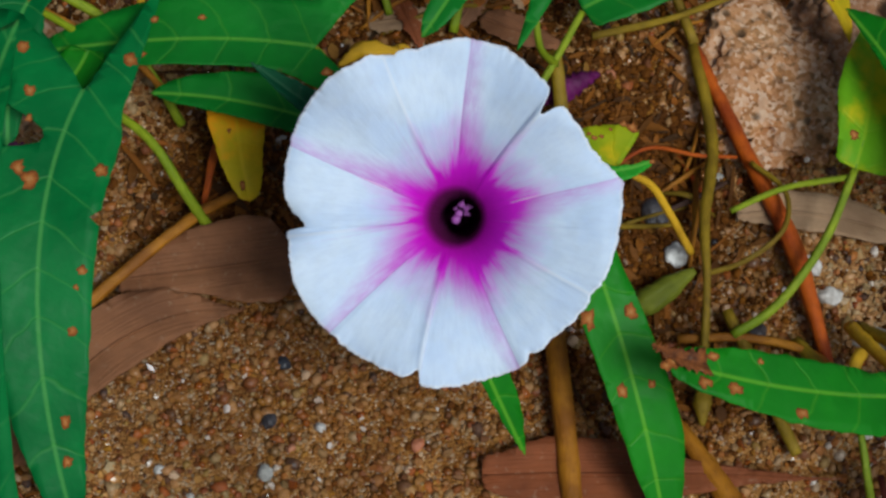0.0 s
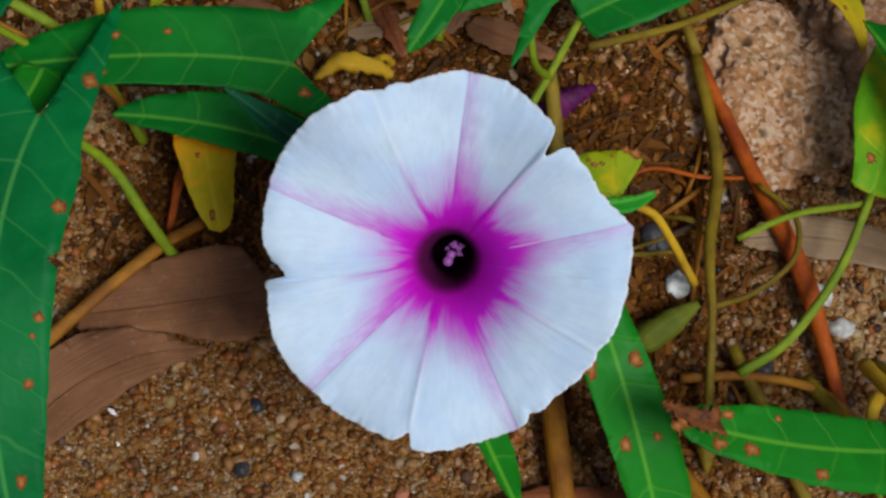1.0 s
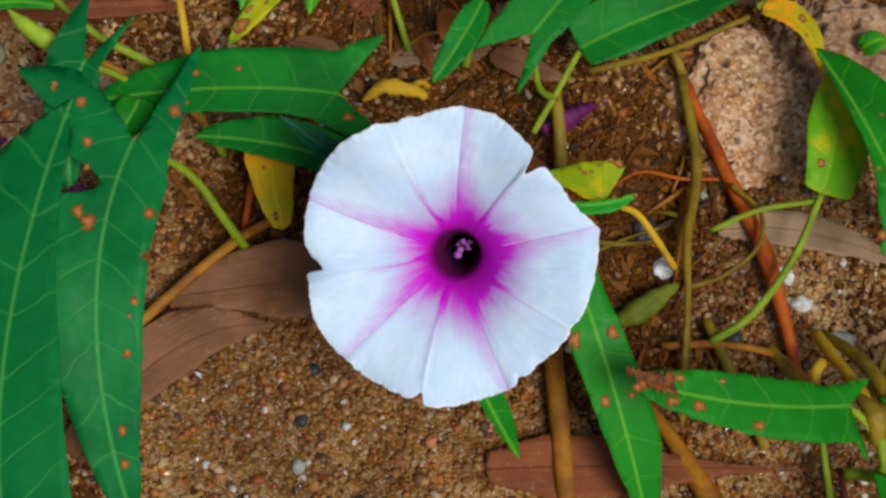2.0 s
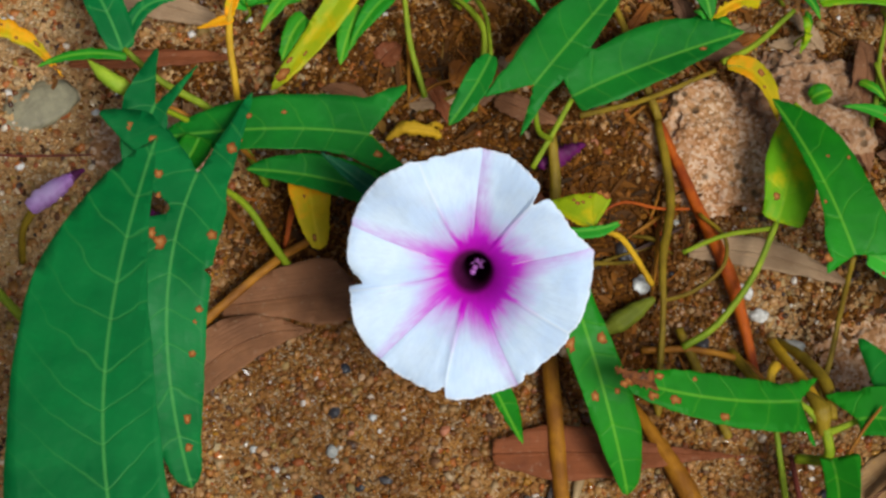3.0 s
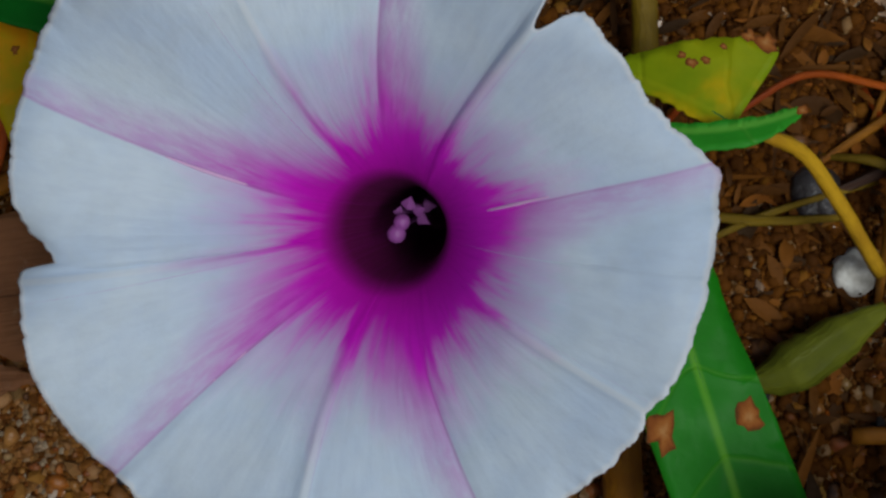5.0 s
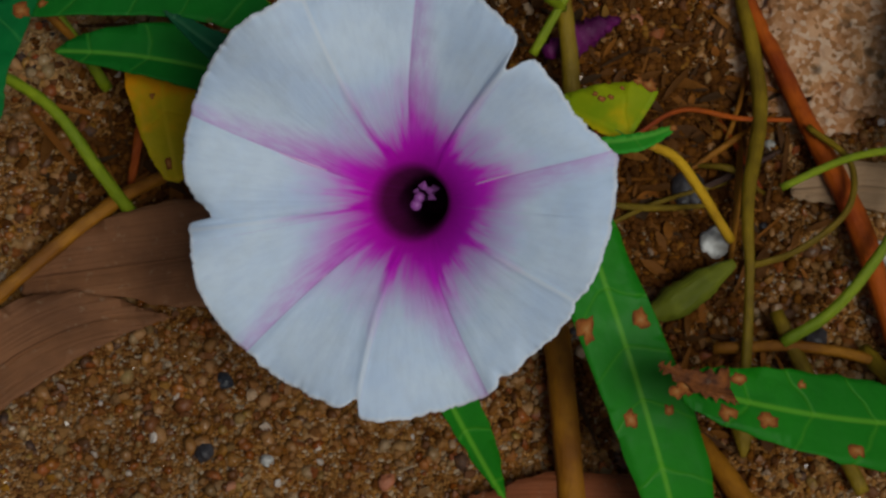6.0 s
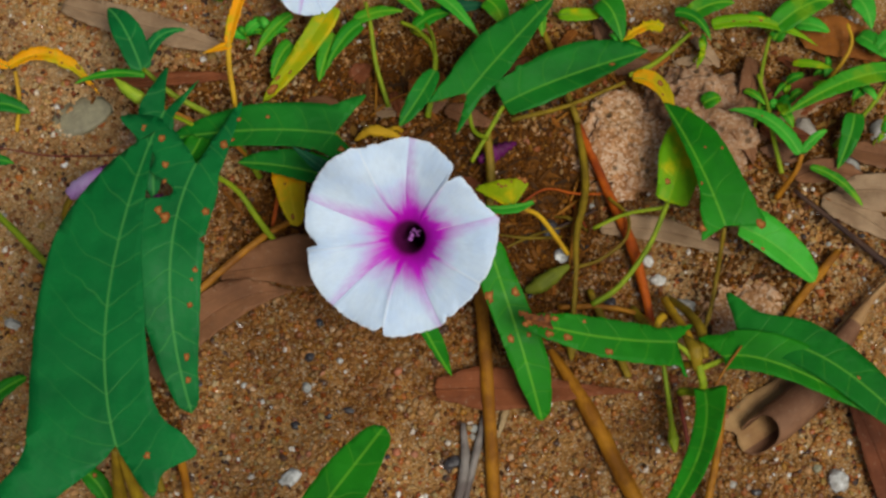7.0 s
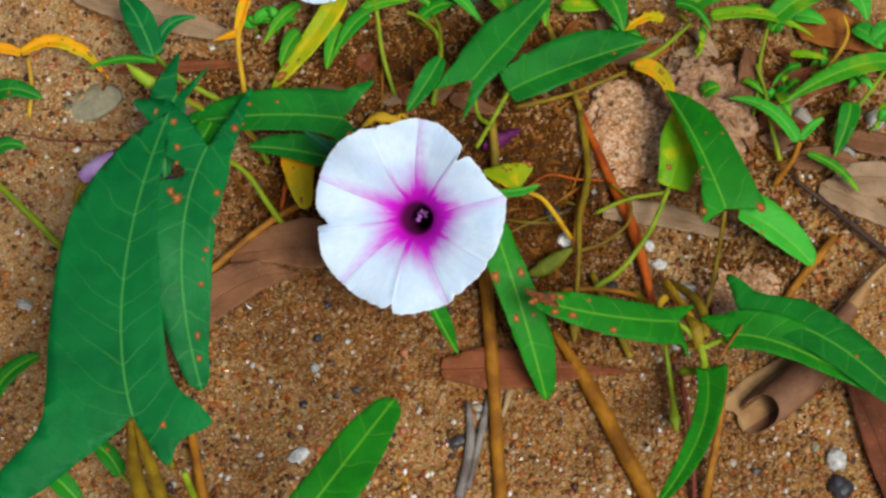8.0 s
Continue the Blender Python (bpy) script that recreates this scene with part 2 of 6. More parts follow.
def grain_material():
    g = Graph("sand_grain")
    geo = g.n.new("ShaderNodeNewGeometry")
    r = geo.outputs["Random Per Island"]
    colour = g.palette(r, [(0.0, (0.006, 0.006, 0.009)), (0.08, (0.020, 0.010, 0.005)), (0.13, (0.13, 0.026, 0.005)), (0.20, (0.36, 0.056, 0.006)), (0.27, (0.46, 0.15, 0.016)), (0.38, (0.42, 0.19, 0.050)), (0.60, (0.56, 0.310, 0.100)), (0.68, (0.48, 0.230, 0.016)), (0.80, (0.58, 0.360, 0.140)), (0.87, (0.25, 0.215, 0.100)), (0.955, (0.58, 0.410, 0.210)), (1.0, (0.95, 0.92, 0.86))])
    colour = g.mix(g.math("MULTIPLY", pale_patch(g), g.ramp(r, 0.13, 0.30, 0.0, 0.65)), colour, (0.60, 0.420, 0.210))
    stain = g.ramp(g.noise(85.0, 6.0, 0.65), 0.40, 0.66, 0.0, 0.72)
    colour = g.mix(g.math("MULTIPLY", stain, g.ramp(r, 0.93, 0.97, 1.0, 0.2)), colour, (0.149, 0.0484, 0.00815))
    # grains darken with damp and with painted shade under the plants
    damp_shade = g.math("MULTIPLY", damp_shade_patch(g), g.ramp(g.noise(60.0, 4.0), 0.3, 0.6, 0.93, 0.5))
    colour = g.mix(g.math("MULTIPLY", damp_shade, g.ramp(r, 0.96, 0.99, 1.0, 0.6)), colour, (0.121, 0.0351, 0.00175))
    gloss = g.ramp(g.math("FRACT", g.math("MULTIPLY", r, 37.0)), 0.0, 1.0, 0.14, 0.75)
    g.set(Base_Color=g.mix(g.math("MULTIPLY", g.noise(1900.0), 0.25), colour, (0.334, 0.124, 0.0262)), Roughness=gloss, Specular_IOR_Level=0.4)
    return g.mat


def gravel_material():
    g = Graph("gravel")
    geo = g.n.new("ShaderNodeNewGeometry")
    r = geo.outputs["Random Per Island"]
    colour = g.palette(r, [(0.0, (0.010, 0.012, 0.020)), (0.11, (0.020, 0.018, 0.022)), (0.15, (0.070, 0.026, 0.010)), (0.22, (0.30, 0.060, 0.012)), (0.34, (0.46, 0.125, 0.014)), (0.42, (0.33, 0.145, 0.026)), (0.56, (0.40, 0.190, 0.050)), (0.60, (0.48, 0.235, 0.080)), (0.74, (0.52, 0.285, 0.115)), (0.78, (0.36, 0.220, 0.035)), (0.86, (0.30, 0.220, 0.085)), (0.90, (0.40, 0.270, 0.125)), (0.975, (0.48, 0.350, 0.200)), (1.0, (0.92, 0.89, 0.84))])
    # gravel takes a weaker share of the damp and painted shade
    damp_shade = g.math("MULTIPLY", damp_shade_patch(g), g.ramp(g.noise(60.0, 4.0), 0.3, 0.6, 0.75, 0.25))
    colour = g.mix(g.math("MULTIPLY", damp_shade, g.ramp(r, 0.96, 0.99, 1.0, 0.5)), colour, (0.13, 0.046, 0.005))
    mottle = g.ramp(g.noise(1100.0, 4.0), 0.3, 0.7, 0.0, 0.45)
    g.set(Base_Color=g.mix(mottle, colour, (0.26, 0.115, 0.040)), Roughness=g.ramp(g.math("FRACT", g.math("MULTIPLY", r, 53.0)), 0.0, 1.0, 0.22, 0.7), Specular_IOR_Level=0.4)
    g.bump(g.noise(1500.0, 4.0), 0.4, 0.0005)
    return g.mat


def soil_material():
    g = Graph("soil_crumb")
    geo = g.n.new("ShaderNodeNewGeometry")
    colour = g.palette(geo.outputs["Random Per Island"], [(0.0, (0.060, 0.021, 0.003)), (0.4, (0.090, 0.030, 0.003)), (0.8, (0.13, 0.044, 0.003)), (0.97, (0.20, 0.068, 0.004)), (1.0, (0.30, 0.14, 0.02))])
    g.set(Base_Color=g.mix(g.math("MULTIPLY", g.noise(900.0, 4.0), 0.5), colour, (0.0945, 0.028, 0.0032)), Roughness=0.8, Specular_IOR_Level=0.12)
    return g.mat


def stone_material(name, light, dark, gloss=0.6, dusty=0.35):
    g = Graph(name)
    info = g.n.new("ShaderNodeObjectInfo")
    colour = g.mix(g.ramp(g.noise(450.0, 5.0), 0.3, 0.7), dark, light)
    colour = g.mix(g.math("MULTIPLY", info.outputs["Random"], dusty), colour, (0.45, 0.28, 0.16))
    g.set(Base_Color=colour, Roughness=gloss)
    g.bump(g.noise(800.0, 5.0), 0.5, 0.0008)
    return g.mat


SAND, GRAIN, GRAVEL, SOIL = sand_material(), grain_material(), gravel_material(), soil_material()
STONE_WHITE = stone_material("stone_white", (0.78, 0.77, 0.73), (0.36, 0.34, 0.30), 0.5, 0.25)
STONE_DARK = stone_material("stone_dark", (0.040, 0.042, 0.052), (0.014, 0.014, 0.018), 0.4, 0.06)
STONE_GREY = stone_material("stone_grey", (0.46, 0.45, 0.40), (0.24, 0.24, 0.22))
STONE_OLIVE = stone_material("stone_olive", (0.30, 0.27, 0.16), (0.20, 0.18, 0.11), dusty=0.2)
STONE_RED = stone_material("stone_red", (0.50, 0.14, 0.05), (0.30, 0.08, 0.03))
STONE_TAN = stone_material("stone_tan", (0.60, 0.42, 0.26), (0.42, 0.26, 0.14))


def clod_material(name, deep, pale, speckle=0.5):
    g = Graph(name)
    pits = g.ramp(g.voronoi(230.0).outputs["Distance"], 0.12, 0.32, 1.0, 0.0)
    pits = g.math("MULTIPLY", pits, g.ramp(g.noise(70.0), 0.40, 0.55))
    cells = g.voronoi(1100.0)
    tone = g.n.new("ShaderNodeSeparateColor")
    g.l.new(cells.outputs["Color"], tone.inputs[0])
    colour = g.mix(g.ramp(g.noise(110.0, 6.0), 0.3, 0.7), deep, pale)
    grain = g.palette(tone.outputs[0], [(0.0, (0.05, 0.029, 0.012)), (0.15, (0.282, 0.098, 0.016)), (0.5, (0.56, 0.290, 0.140)), (1.0, (0.82, 0.66, 0.50))])
    colour = g.mix(speckle, colour, grain)
    # shade inside the pits is put into the colour
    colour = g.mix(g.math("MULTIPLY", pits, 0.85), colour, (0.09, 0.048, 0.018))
    g.set(Base_Color=colour, Roughness=0.85)
    g.bump(g.math("SUBTRACT", g.noise(700.0, 5.0), g.math("MULTIPLY", pits, 2.0)), 0.55, 0.0011)
    return g.mat


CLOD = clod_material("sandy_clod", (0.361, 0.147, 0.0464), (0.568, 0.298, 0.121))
# darker brown copy of the clod, with shade under the leaves painted in
CLOD_SHADED = clod_material("shaded_brown_clod", (0.200, 0.088, 0.036), (0.360, 0.190, 0.090), 0.22)


def petal_material():
    g = Graph("petal")
    rad, band, crease = g.attr("petal")
    angle, off, share = g.attr("turn")
    pleat = g.math("ABSOLUTE", crease)
    streaks = g.noise(1.0, 2.0, 0.45, g.vec(g.math("MULTIPLY", angle, 6.0), g.math("MULTIPLY", rad, 1.6), 0.0))
    fibres = g.noise(1.0, 3.0, 0.6, g.vec(g.math("MULTIPLY", angle, 26.0), g.math("MULTIPLY", rad, 3.6), 3.0))
    cloud = g.noise(90.0, 4.0)
    jag = g.math("MULTIPLY", g.math("SUBTRACT", streaks, 0.5), 0.75)
    fray = g.math("MULTIPLY", g.math("SUBTRACT", fibres, 0.5), 0.45)
    star = g.math("MULTIPLY", g.ramp(band, 0.0, 0.45, 1.0, 0.0), 0.28)
    star2 = g.math("MULTIPLY", g.ramp(pleat, 0.0, 0.12, 1.0, 0.0), 0.30)
    reach = g.math("SUBTRACT", g.math("SUBTRACT", g.math("ADD", g.math("ADD", rad, jag), fray), star), star2)
    reach = g.math("SUBTRACT", reach, g.math("MULTIPLY", g.math("COSINE", angle), 0.25))
    white = g.mix(g.ramp(cloud, 0.3, 0.7), (0.775, 0.885, 1.0), (0.67, 0.81, 1.0))
    white = g.mix(g.math("MULTIPLY", g.ramp(fibres, 0.35, 0.75), 0.26), white, (0.56, 0.66, 0.84))
    white = g.mix(g.math("MULTIPLY", g.ramp(g.noise(260.0, 6.0, 0.65), 0.42, 0.70), 0.22), white, (0.60, 0.68, 0.74))
    # highlight along the crease ridges, painted as a whiter line
    ridge_light = g.math("MULTIPLY", g.ramp(pleat, 0.01, 0.035, 1.0, 0.0), g.ramp(rad, 1.1, 1.9, 0.0, 0.45))
    white = g.mix(ridge_light, white, (0.90, 0.94, 0.98))
    white = g.mix(g.ramp(share, 0.975, 0.995), white, (0.85, 0.90, 0.97))
    inner = g.palette(g.ramp(rad, 0.3, 1.0), [(0.0, (0.12, 0.003, 0.07)), (0.14, (0.14, 0.002, 0.085)), (0.26, (0.40, 0.001, 0.33)), (0.38, (0.66, 0.001, 0.60)), (1.0, (0.80, 0.006, 0.78))])
    inner = g.mix(g.math("MULTIPLY", g.ramp(fibres, 0.45, 0.75), 0.22), inner, (0.36, 0.001, 0.36))
    stripe = g.math("MULTIPLY", g.ramp(off, 0.03, 0.0), g.ramp(off, g.math("MULTIPLY", g.ramp(rad, 0.8, 2.8, -0.70, -0.32), 1.0), 0.0))
    stripe = g.math("MULTIPLY", stripe, g.ramp(rad, 2.8, 0.9, 0.55, 1.0))
    line = g.math("MULTIPLY", g.ramp(g.math("ABSOLUTE", off), 0.0, 0.025, 1.0, 0.0), g.ramp(rad, 2.7, 1.1, 0.2, 0.55))
    blush = g.math("MULTIPLY", g.ramp(reach, 1.7, 0.9), 0.55)
    tint = g.mix(blush, white, (0.66, 0.30, 0.76))
    wedge = g.mix(g.ramp(rad, 0.95, 1.75), (0.66, 0.030, 0.66), (0.64, 0.30, 0.74))
    tint = g.mix(g.math("MULTIPLY", stripe, g.ramp(fibres, 0.3, 0.65, 0.5, 0.95)), tint, wedge)
    tint = g.mix(line, tint, (0.40, 0.12, 0.46))
    dark = g.math("MULTIPLY", g.ramp(pleat, 0.0, 0.03, 1.0, 0.0), g.ramp(rad, 1.5, 1.0, 0.0, 0.45))
    tint = g.mix(dark, tint, (0.42, 0.02, 0.46))
    colour = g.mix(g.ramp(reach, 1.16, 0.62), tint, inner)
    g.set(Base_Color=colour, Roughness=0.6)
    veins = g.math("ADD", g.math("MULTIPLY", fibres, 0.35), g.math("MULTIPLY", streaks, 0.5))
    veins = g.math("ADD", veins, g.math("MULTIPLY", g.noise(420.0, 5.0, 0.65), 0.55))
    g.bump(veins, 0.30, 0.0007)
    g.translucent(colour, 0.22)
    return g.mat


PETAL = petal_material()


def plain(name, colour, rough=0.5):
    g = Graph(name)
    g.set(Base_Color=g.mix(g.math("MULTIPLY", g.noise(700.0), 0.4), colour, tuple(0.6 * c for c in colour)), Roughness=rough)
    return g.mat


ANTHER = plain("anther", (0.34, 0.10, 0.38))
CLOSED_PETAL = stem_material("closed_petal", (0.62, 0.42, 0.72), (0.42, 0.16, 0.50))
WILTED = stem_material("wilted_petal", (0.16, 0.01, 0.11), (0.07, 0.004, 0.05))


# ---------------------------------------------------------------- mesh helpers
def mesh_object(name, verts, faces, mat, parent=None, label="", attrs=None, smooth=True):
    me = bpy.data.meshes.new(name)
    me.from_pydata([tuple(v) for v in verts], [], [tuple(f) for f in faces])
    me.materials.append(mat)
    if smooth:
        me.polygons.foreach_set("use_smooth", [True] * len(me.polygons))
    for key, values in (attrs or {}).items():
        layer = me.attributes.new(key, "FLOAT_VECTOR", "POINT")
        layer.data.foreach_set("vector", np.asarray(values, dtype=np.float32).ravel())
    me.update()
    ob = new(name, me)
    if parent is not None:
        ob.parent = parent
    if label:
        tagged(ob, label)
    return ob


def thing(name, at, label, category, group=""):
    ob = new(name)
    ob.location = Vector(at) * CM
    ob.empty_display_size = 0.01
    bpy.context.view_layer.update()
    tagged(ob, label, category, group)
    return ob


def attach(ob, parent):
    """Hang ob, whose mesh is in world places, under parent."""
    ob.parent = parent
    chain, p = Vector((0, 0, 0)), parent
    while p is not None:
        chain += p.location
        p = p.parent
    ob.location = -chain
    return ob


def smooth_line(points, steps):
    """Catmull-Rom through the points."""
    p = [Vector(q) for q in points]
    p = [2 * p[0] - p[1], *p, 2 * p[-1] - p[-2]]
    out = []
    for i in range(1, len(p) - 2):
        for k in range(steps):
            t = k / steps
            a, b, c, d = p[i - 1 : i + 3]
            out.append(0.5 * (2 * b + (c - a) * t + (2 * a - 5 * b + 4 * c - d) * t * t + (3 * b - a - 3 * c + d) * t**3))
    out.append(p[-2])
    return out


def tube(name, points, radii, mat, parent, label="", sides=9, rough=0.08, seed=0, capped=True):
    """A stalk through points (cm) with radii (cm) at its ends and between."""
    rng = random.Random(seed + len(points) * 7)
    line = smooth_line(points, 7)
    verts, faces, sv = [], [], []
    side = Vector((0.3, 0.2, 1.0))
    total = 0.0
    for i, p in enumerate(line):
        t = (line[min(i + 1, len(line) - 1)] - line[max(i - 1, 0)]).normalized()
        side = (side - t * side.dot(t)).normalized()
        other = t.cross(side)
        f = i / (len(line) - 1) * (len(radii) - 1)
        k = min(int(f), len(radii) - 2)
        r = radii[k] + (radii[k + 1] - radii[k]) * (f - k)
        total += (p - line[i - 1]).length if i else 0
        for j in range(sides):
            a = 2 * math.pi * j / sides
            q = r * (1 + rough * rng.uniform(-1, 1))
            verts.append((p + (side * math.cos(a) + other * math.sin(a)) * q) * CM)
            sv.append((total, j / sides, r))
    n = len(line)
    for i in range(n - 1):
        for j in range(sides):
            k = (j + 1) % sides
            faces.append((i * sides + j, i * sides + k, (i + 1) * sides + k, (i + 1) * sides + j))
    if capped:
        faces.append(tuple(range(sides))[::-1])
    faces.append(tuple((n - 1) * sides + j for j in range(sides)))
    return attach(mesh_object(name, verts, faces, mat, None, label, {"sv": sv}), parent)


STATIONS = (0.0, 0.12, 0.3, 0.5, 0.7, 0.88)


def catmull2(points, steps):
    return [(q.x, q.y) for q in smooth_line([(x, y, 0) for x, y in points], steps)]


class Blade:
    """The bent sheet of a leaf: maps length s and breadth v (cm) to a place (cm)."""

    def __init__(self, base, mid, tip, roll=0.0, fold=12.0, curl=0.0, wavy=0.05, seed=0, droop=0.0, twist=0.0):
        self.p = [Vector(q) for q in (base, mid, tip)]
        self.roll, self.fold, self.curl, self.wavy, self.seed, self.droop, self.twist = roll, radians(fold), curl, wavy, seed, droop, twist
        n = 24
        line = [self.line(k / n) for k in range(n + 1)]
        self.length = sum((b - a).length for a, b in zip(line, line[1:]))

    def line(self, u):
        a, b, c = self.p
        return a * (2 * u - 1) * (u - 1) + b * 4 * u * (1 - u) + c * u * (2 * u - 1)

    def frame_at(self, u):
        u = min(max(u, 0.0), 1.0)
        a, b, c = self.p
        t = (a * (4 * u - 3) + b * (4 - 8 * u) + c * (4 * u - 1)).normalized()
        lat = t.cross(Vector((0, 0, 1))).normalized()
        up = lat.cross(t)
        r = radians(self.roll + self.twist * u)
        lat, up = lat * math.cos(r) + up * math.sin(r), up * math.cos(r) - lat * math.sin(r)
        return t, lat, up

    def place(self, s, v):
        u = s / self.length
        t, lat, up = self.frame_at(u)
        p = self.line(min(max(u, 0.0), 1.0))
        if u < 0:
            p = p + t * s - Vector((0, 0, 1)) * self.droop * s * s
        elif u > 1:
            p = p + t * (s - self.length)
        wob = noise.noise(Vector((s * 0.7 + self.seed * 9.1, v * 0.5, self.seed))) * self.wavy
        wob += noise.noise(Vector((s * 2.2, v * 1.6 + self.seed * 3.3, self.seed + 5))) * self.wavy * 0.4
        av = abs(v)
        return p + lat * v * math.cos(self.fold) + up * (av * math.sin(self.fold) + self.curl * v * v + wob * min(1.0, av * 1.4))


def leaf(parent, base, mid, tip, left, right, lobes=(None, None), mat=None, label="", roll=0.0, fold=12.0, curl=0.0, wavy=0.06,
         seed=0, scars=(), holes=(), blunt=0.0, droop=0.0, name="leaf", thick=0.022, rib=True, twist=0.0, rag=0.015, bites=()):
    """A leaf blade. left and right: half breadths (cm) at STATIONS; lobes: (s, v) of the left and right basal lobe's tip."""
    mat = mat or LEAF
    b = Blade(base, mid, tip, roll, fold, curl, wavy, seed, droop, twist)
    L = b.length

    def side(widths, lobe, sign):
        pts = [(0.0, 0.0)]
        if lobe:
            ls, lv, *inner = lobe
            first = (STATIONS[1] * L, widths[1])
            pts += list(inner) or [(0.30 * ls, 0.30 * lv), (0.68 * ls, 0.66 * lv)]
            pts += [(ls, lv), (0.55 * ls + 0.02 * L, 0.55 * lv + 0.5 * widths[0]), (0.03 * L, max(widths[0], 0.05))]
            pts += [first]
        else:
            pts += [(0.004 * L, 0.35 * widths[0]), (0.02 * L, widths[0]), (STATIONS[1] * L, widths[1])]
        pts += [(u * L, w) for u, w in zip(STATIONS[2:], widths[2:])]
        pts.append((L * 0.965, widths[-1] * (0.35 + 0.35 * blunt)))
        pts.append((L, 0.0))
        out = catmull2(pts, 9 if bites else 5)
        for where, reach, depth, which in bites:
            if which == sign:
                for i, (s, v) in enumerate(out):
                    d = abs(s - where * L) / reach
                    if d < 1 and s > 0:
                        keep = depth + (0.9 + 0.5 * noise.noise(Vector((s * 5, seed, 0)))) * (v - depth) * d ** 2.5
                        out[i] = (s, min(v, max(keep, 0.1)))
        rng = random.Random(seed * 31 + (sign > 0))
        return [(s, sign * max(v, 0.0 if i in (0, len(out) - 1) else 0.004) + (rng.uniform(-rag, rag) if 0 < i < len(out) - 1 else 0)) for i, (s, v) in enumerate(out)]

    r_side = side(right, lobes[1], 1)
    l_side = side(left, lobes[0], -1)
    ring = r_side + l_side[::-1][1:-1]
    verts2 = [Vector(q) for q in ring]
    edges = [(i, (i + 1) % len(ring)) for i in range(len(ring))]
    rng = random.Random(seed * 17 + 3)
    for hs, hv, hr in holes:
        start, count = len(verts2), 9
        for k in range(count):
            a = 2 * math.pi * k / count
            q = hr * rng.uniform(0.6, 1.25)
            verts2.append(Vector((hs * L + 1.3 * q * math.cos(a), hv + q * math.sin(a))))
        edges += [(start + k, start + (k + 1) % count) for k in range(count)]
    widest = max(max(left), max(right), *(abs(l[1]) for l in lobes if l), 0.1)
    ds = max(L / 34, 0.10)
    for i in range(-14, 36):
        s = i * ds
        row = [0.0] + [sg * w for w in (0.05, 0.14, 0.3, 0.5, 0.75, 1.05, 1.4, 1.8, 2.3, 2.9, 3.6) for sg in (1, -1) if w < widest * 1.02]
        for v in row:
            if v == 0.0 and not 0.02 < s < L - 0.02:
                continue
            verts2.append(Vector((s + (0.0 if v == 0 else rng.uniform(-0.2, 0.2) * ds), v)))
    from mathutils.geometry import delaunay_2d_cdt
    v2, _, f2, *_ = delaunay_2d_cdt(verts2, edges, [], 2 if holes else 1, 1e-5)
    used = sorted({i for f in f2 for i in f})
    index = {o: k for k, o in enumerate(used)}
    flat = [v2[i] for i in used]
    tris = [tuple(index[i] for i in f) for f in f2]
    top = [b.place(q.x, q.y) for q in flat]
    normals = [Vector((0, 0, 0)) for _ in top]
    for f in tris:
        n = (top[f[1]] - top[f[0]]).cross(top[f[2]] - top[f[0]])
        for i in f:
            normals[i] += n
    _, _, up0 = b.frame_at(0.5)
    normals = [(n if n.dot(up0) > 0 else -n).normalized() for n in normals]
    if tris and (top[tris[0][1]] - top[tris[0][0]]).cross(top[tris[0][2]] - top[tris[0][0]]).dot(up0) < 0:
        tris = [t[::-1] for t in tris]
    n = len(top)
    verts = [(p + m * thick * 0.5) * CM for p, m in zip(top, normals)] + [(p - m * thick * 0.5) * CM for p, m in zip(top, normals)]
    faces = list(tris) + [tuple(i + n for i in t[::-1]) for t in tris]
    seen = {}
    for t in tris:
        for k in range(3):
            e = (t[k], t[(k + 1) % 3])
            seen[e] = True
    for a, c in list(seen):
        if (c, a) not in seen:
            faces.append((c, a, a + n, c + n))
    sv = [(q.x, q.y, 0.0) for q in flat] * 2
    ob = attach(mesh_object(name, verts, faces, mat, None, label, {"sv": sv}), parent)
    if rib:
        pts = [tuple(b.line(u) - b.frame_at(u)[2] * 0.03) for u in (0.0, 0.2, 0.4, 0.6, 0.8, 0.94)]
        tube("midrib", pts, (0.052, 0.036, 0.012), RIB, ob, sides=6, rough=0.0)
    for hs, hv, hr in scars:
        vs, fs, at = [], [], []
        centre = b.place(hs * L, hv)
        _, _, up = b.frame_at(hs)
        vs.append((centre + up * 0.022) * CM)
        at.append((0, 0, 0))
        count = 14
        for ringk, (rr, hh) in enumerate(((0.55, 0.022), (1.0, 0.014))):
            for k in range(count):
                a = 2 * math.pi * k / count
                q = hr * rr * (1 + 0.75 * noise.noise(Vector((math.cos(a) * 1.9, math.sin(a) * 1.9, hs * 40 + hv * 9 + seed))))
                vs.append((b.place(hs * L + 1.25 * q * math.cos(a), hv + q * math.sin(a)) + up * hh) * CM)
                at.append((q * math.cos(a), q * math.sin(a), rr))
        for k in range(count):
            m = (k + 1) % count
            fs += [(0, 1 + k, 1 + m), (1 + k, 1 + count + k, 1 + count + m, 1 + m)]
        attach(mesh_object("scar", vs, fs, SCAR, None, "brown dry scar", {"sv": at}), ob)
    return ob


RIB = stem_material("leaf_rib", (0.09, 0.32, 0.045), (0.05, 0.23, 0.035))


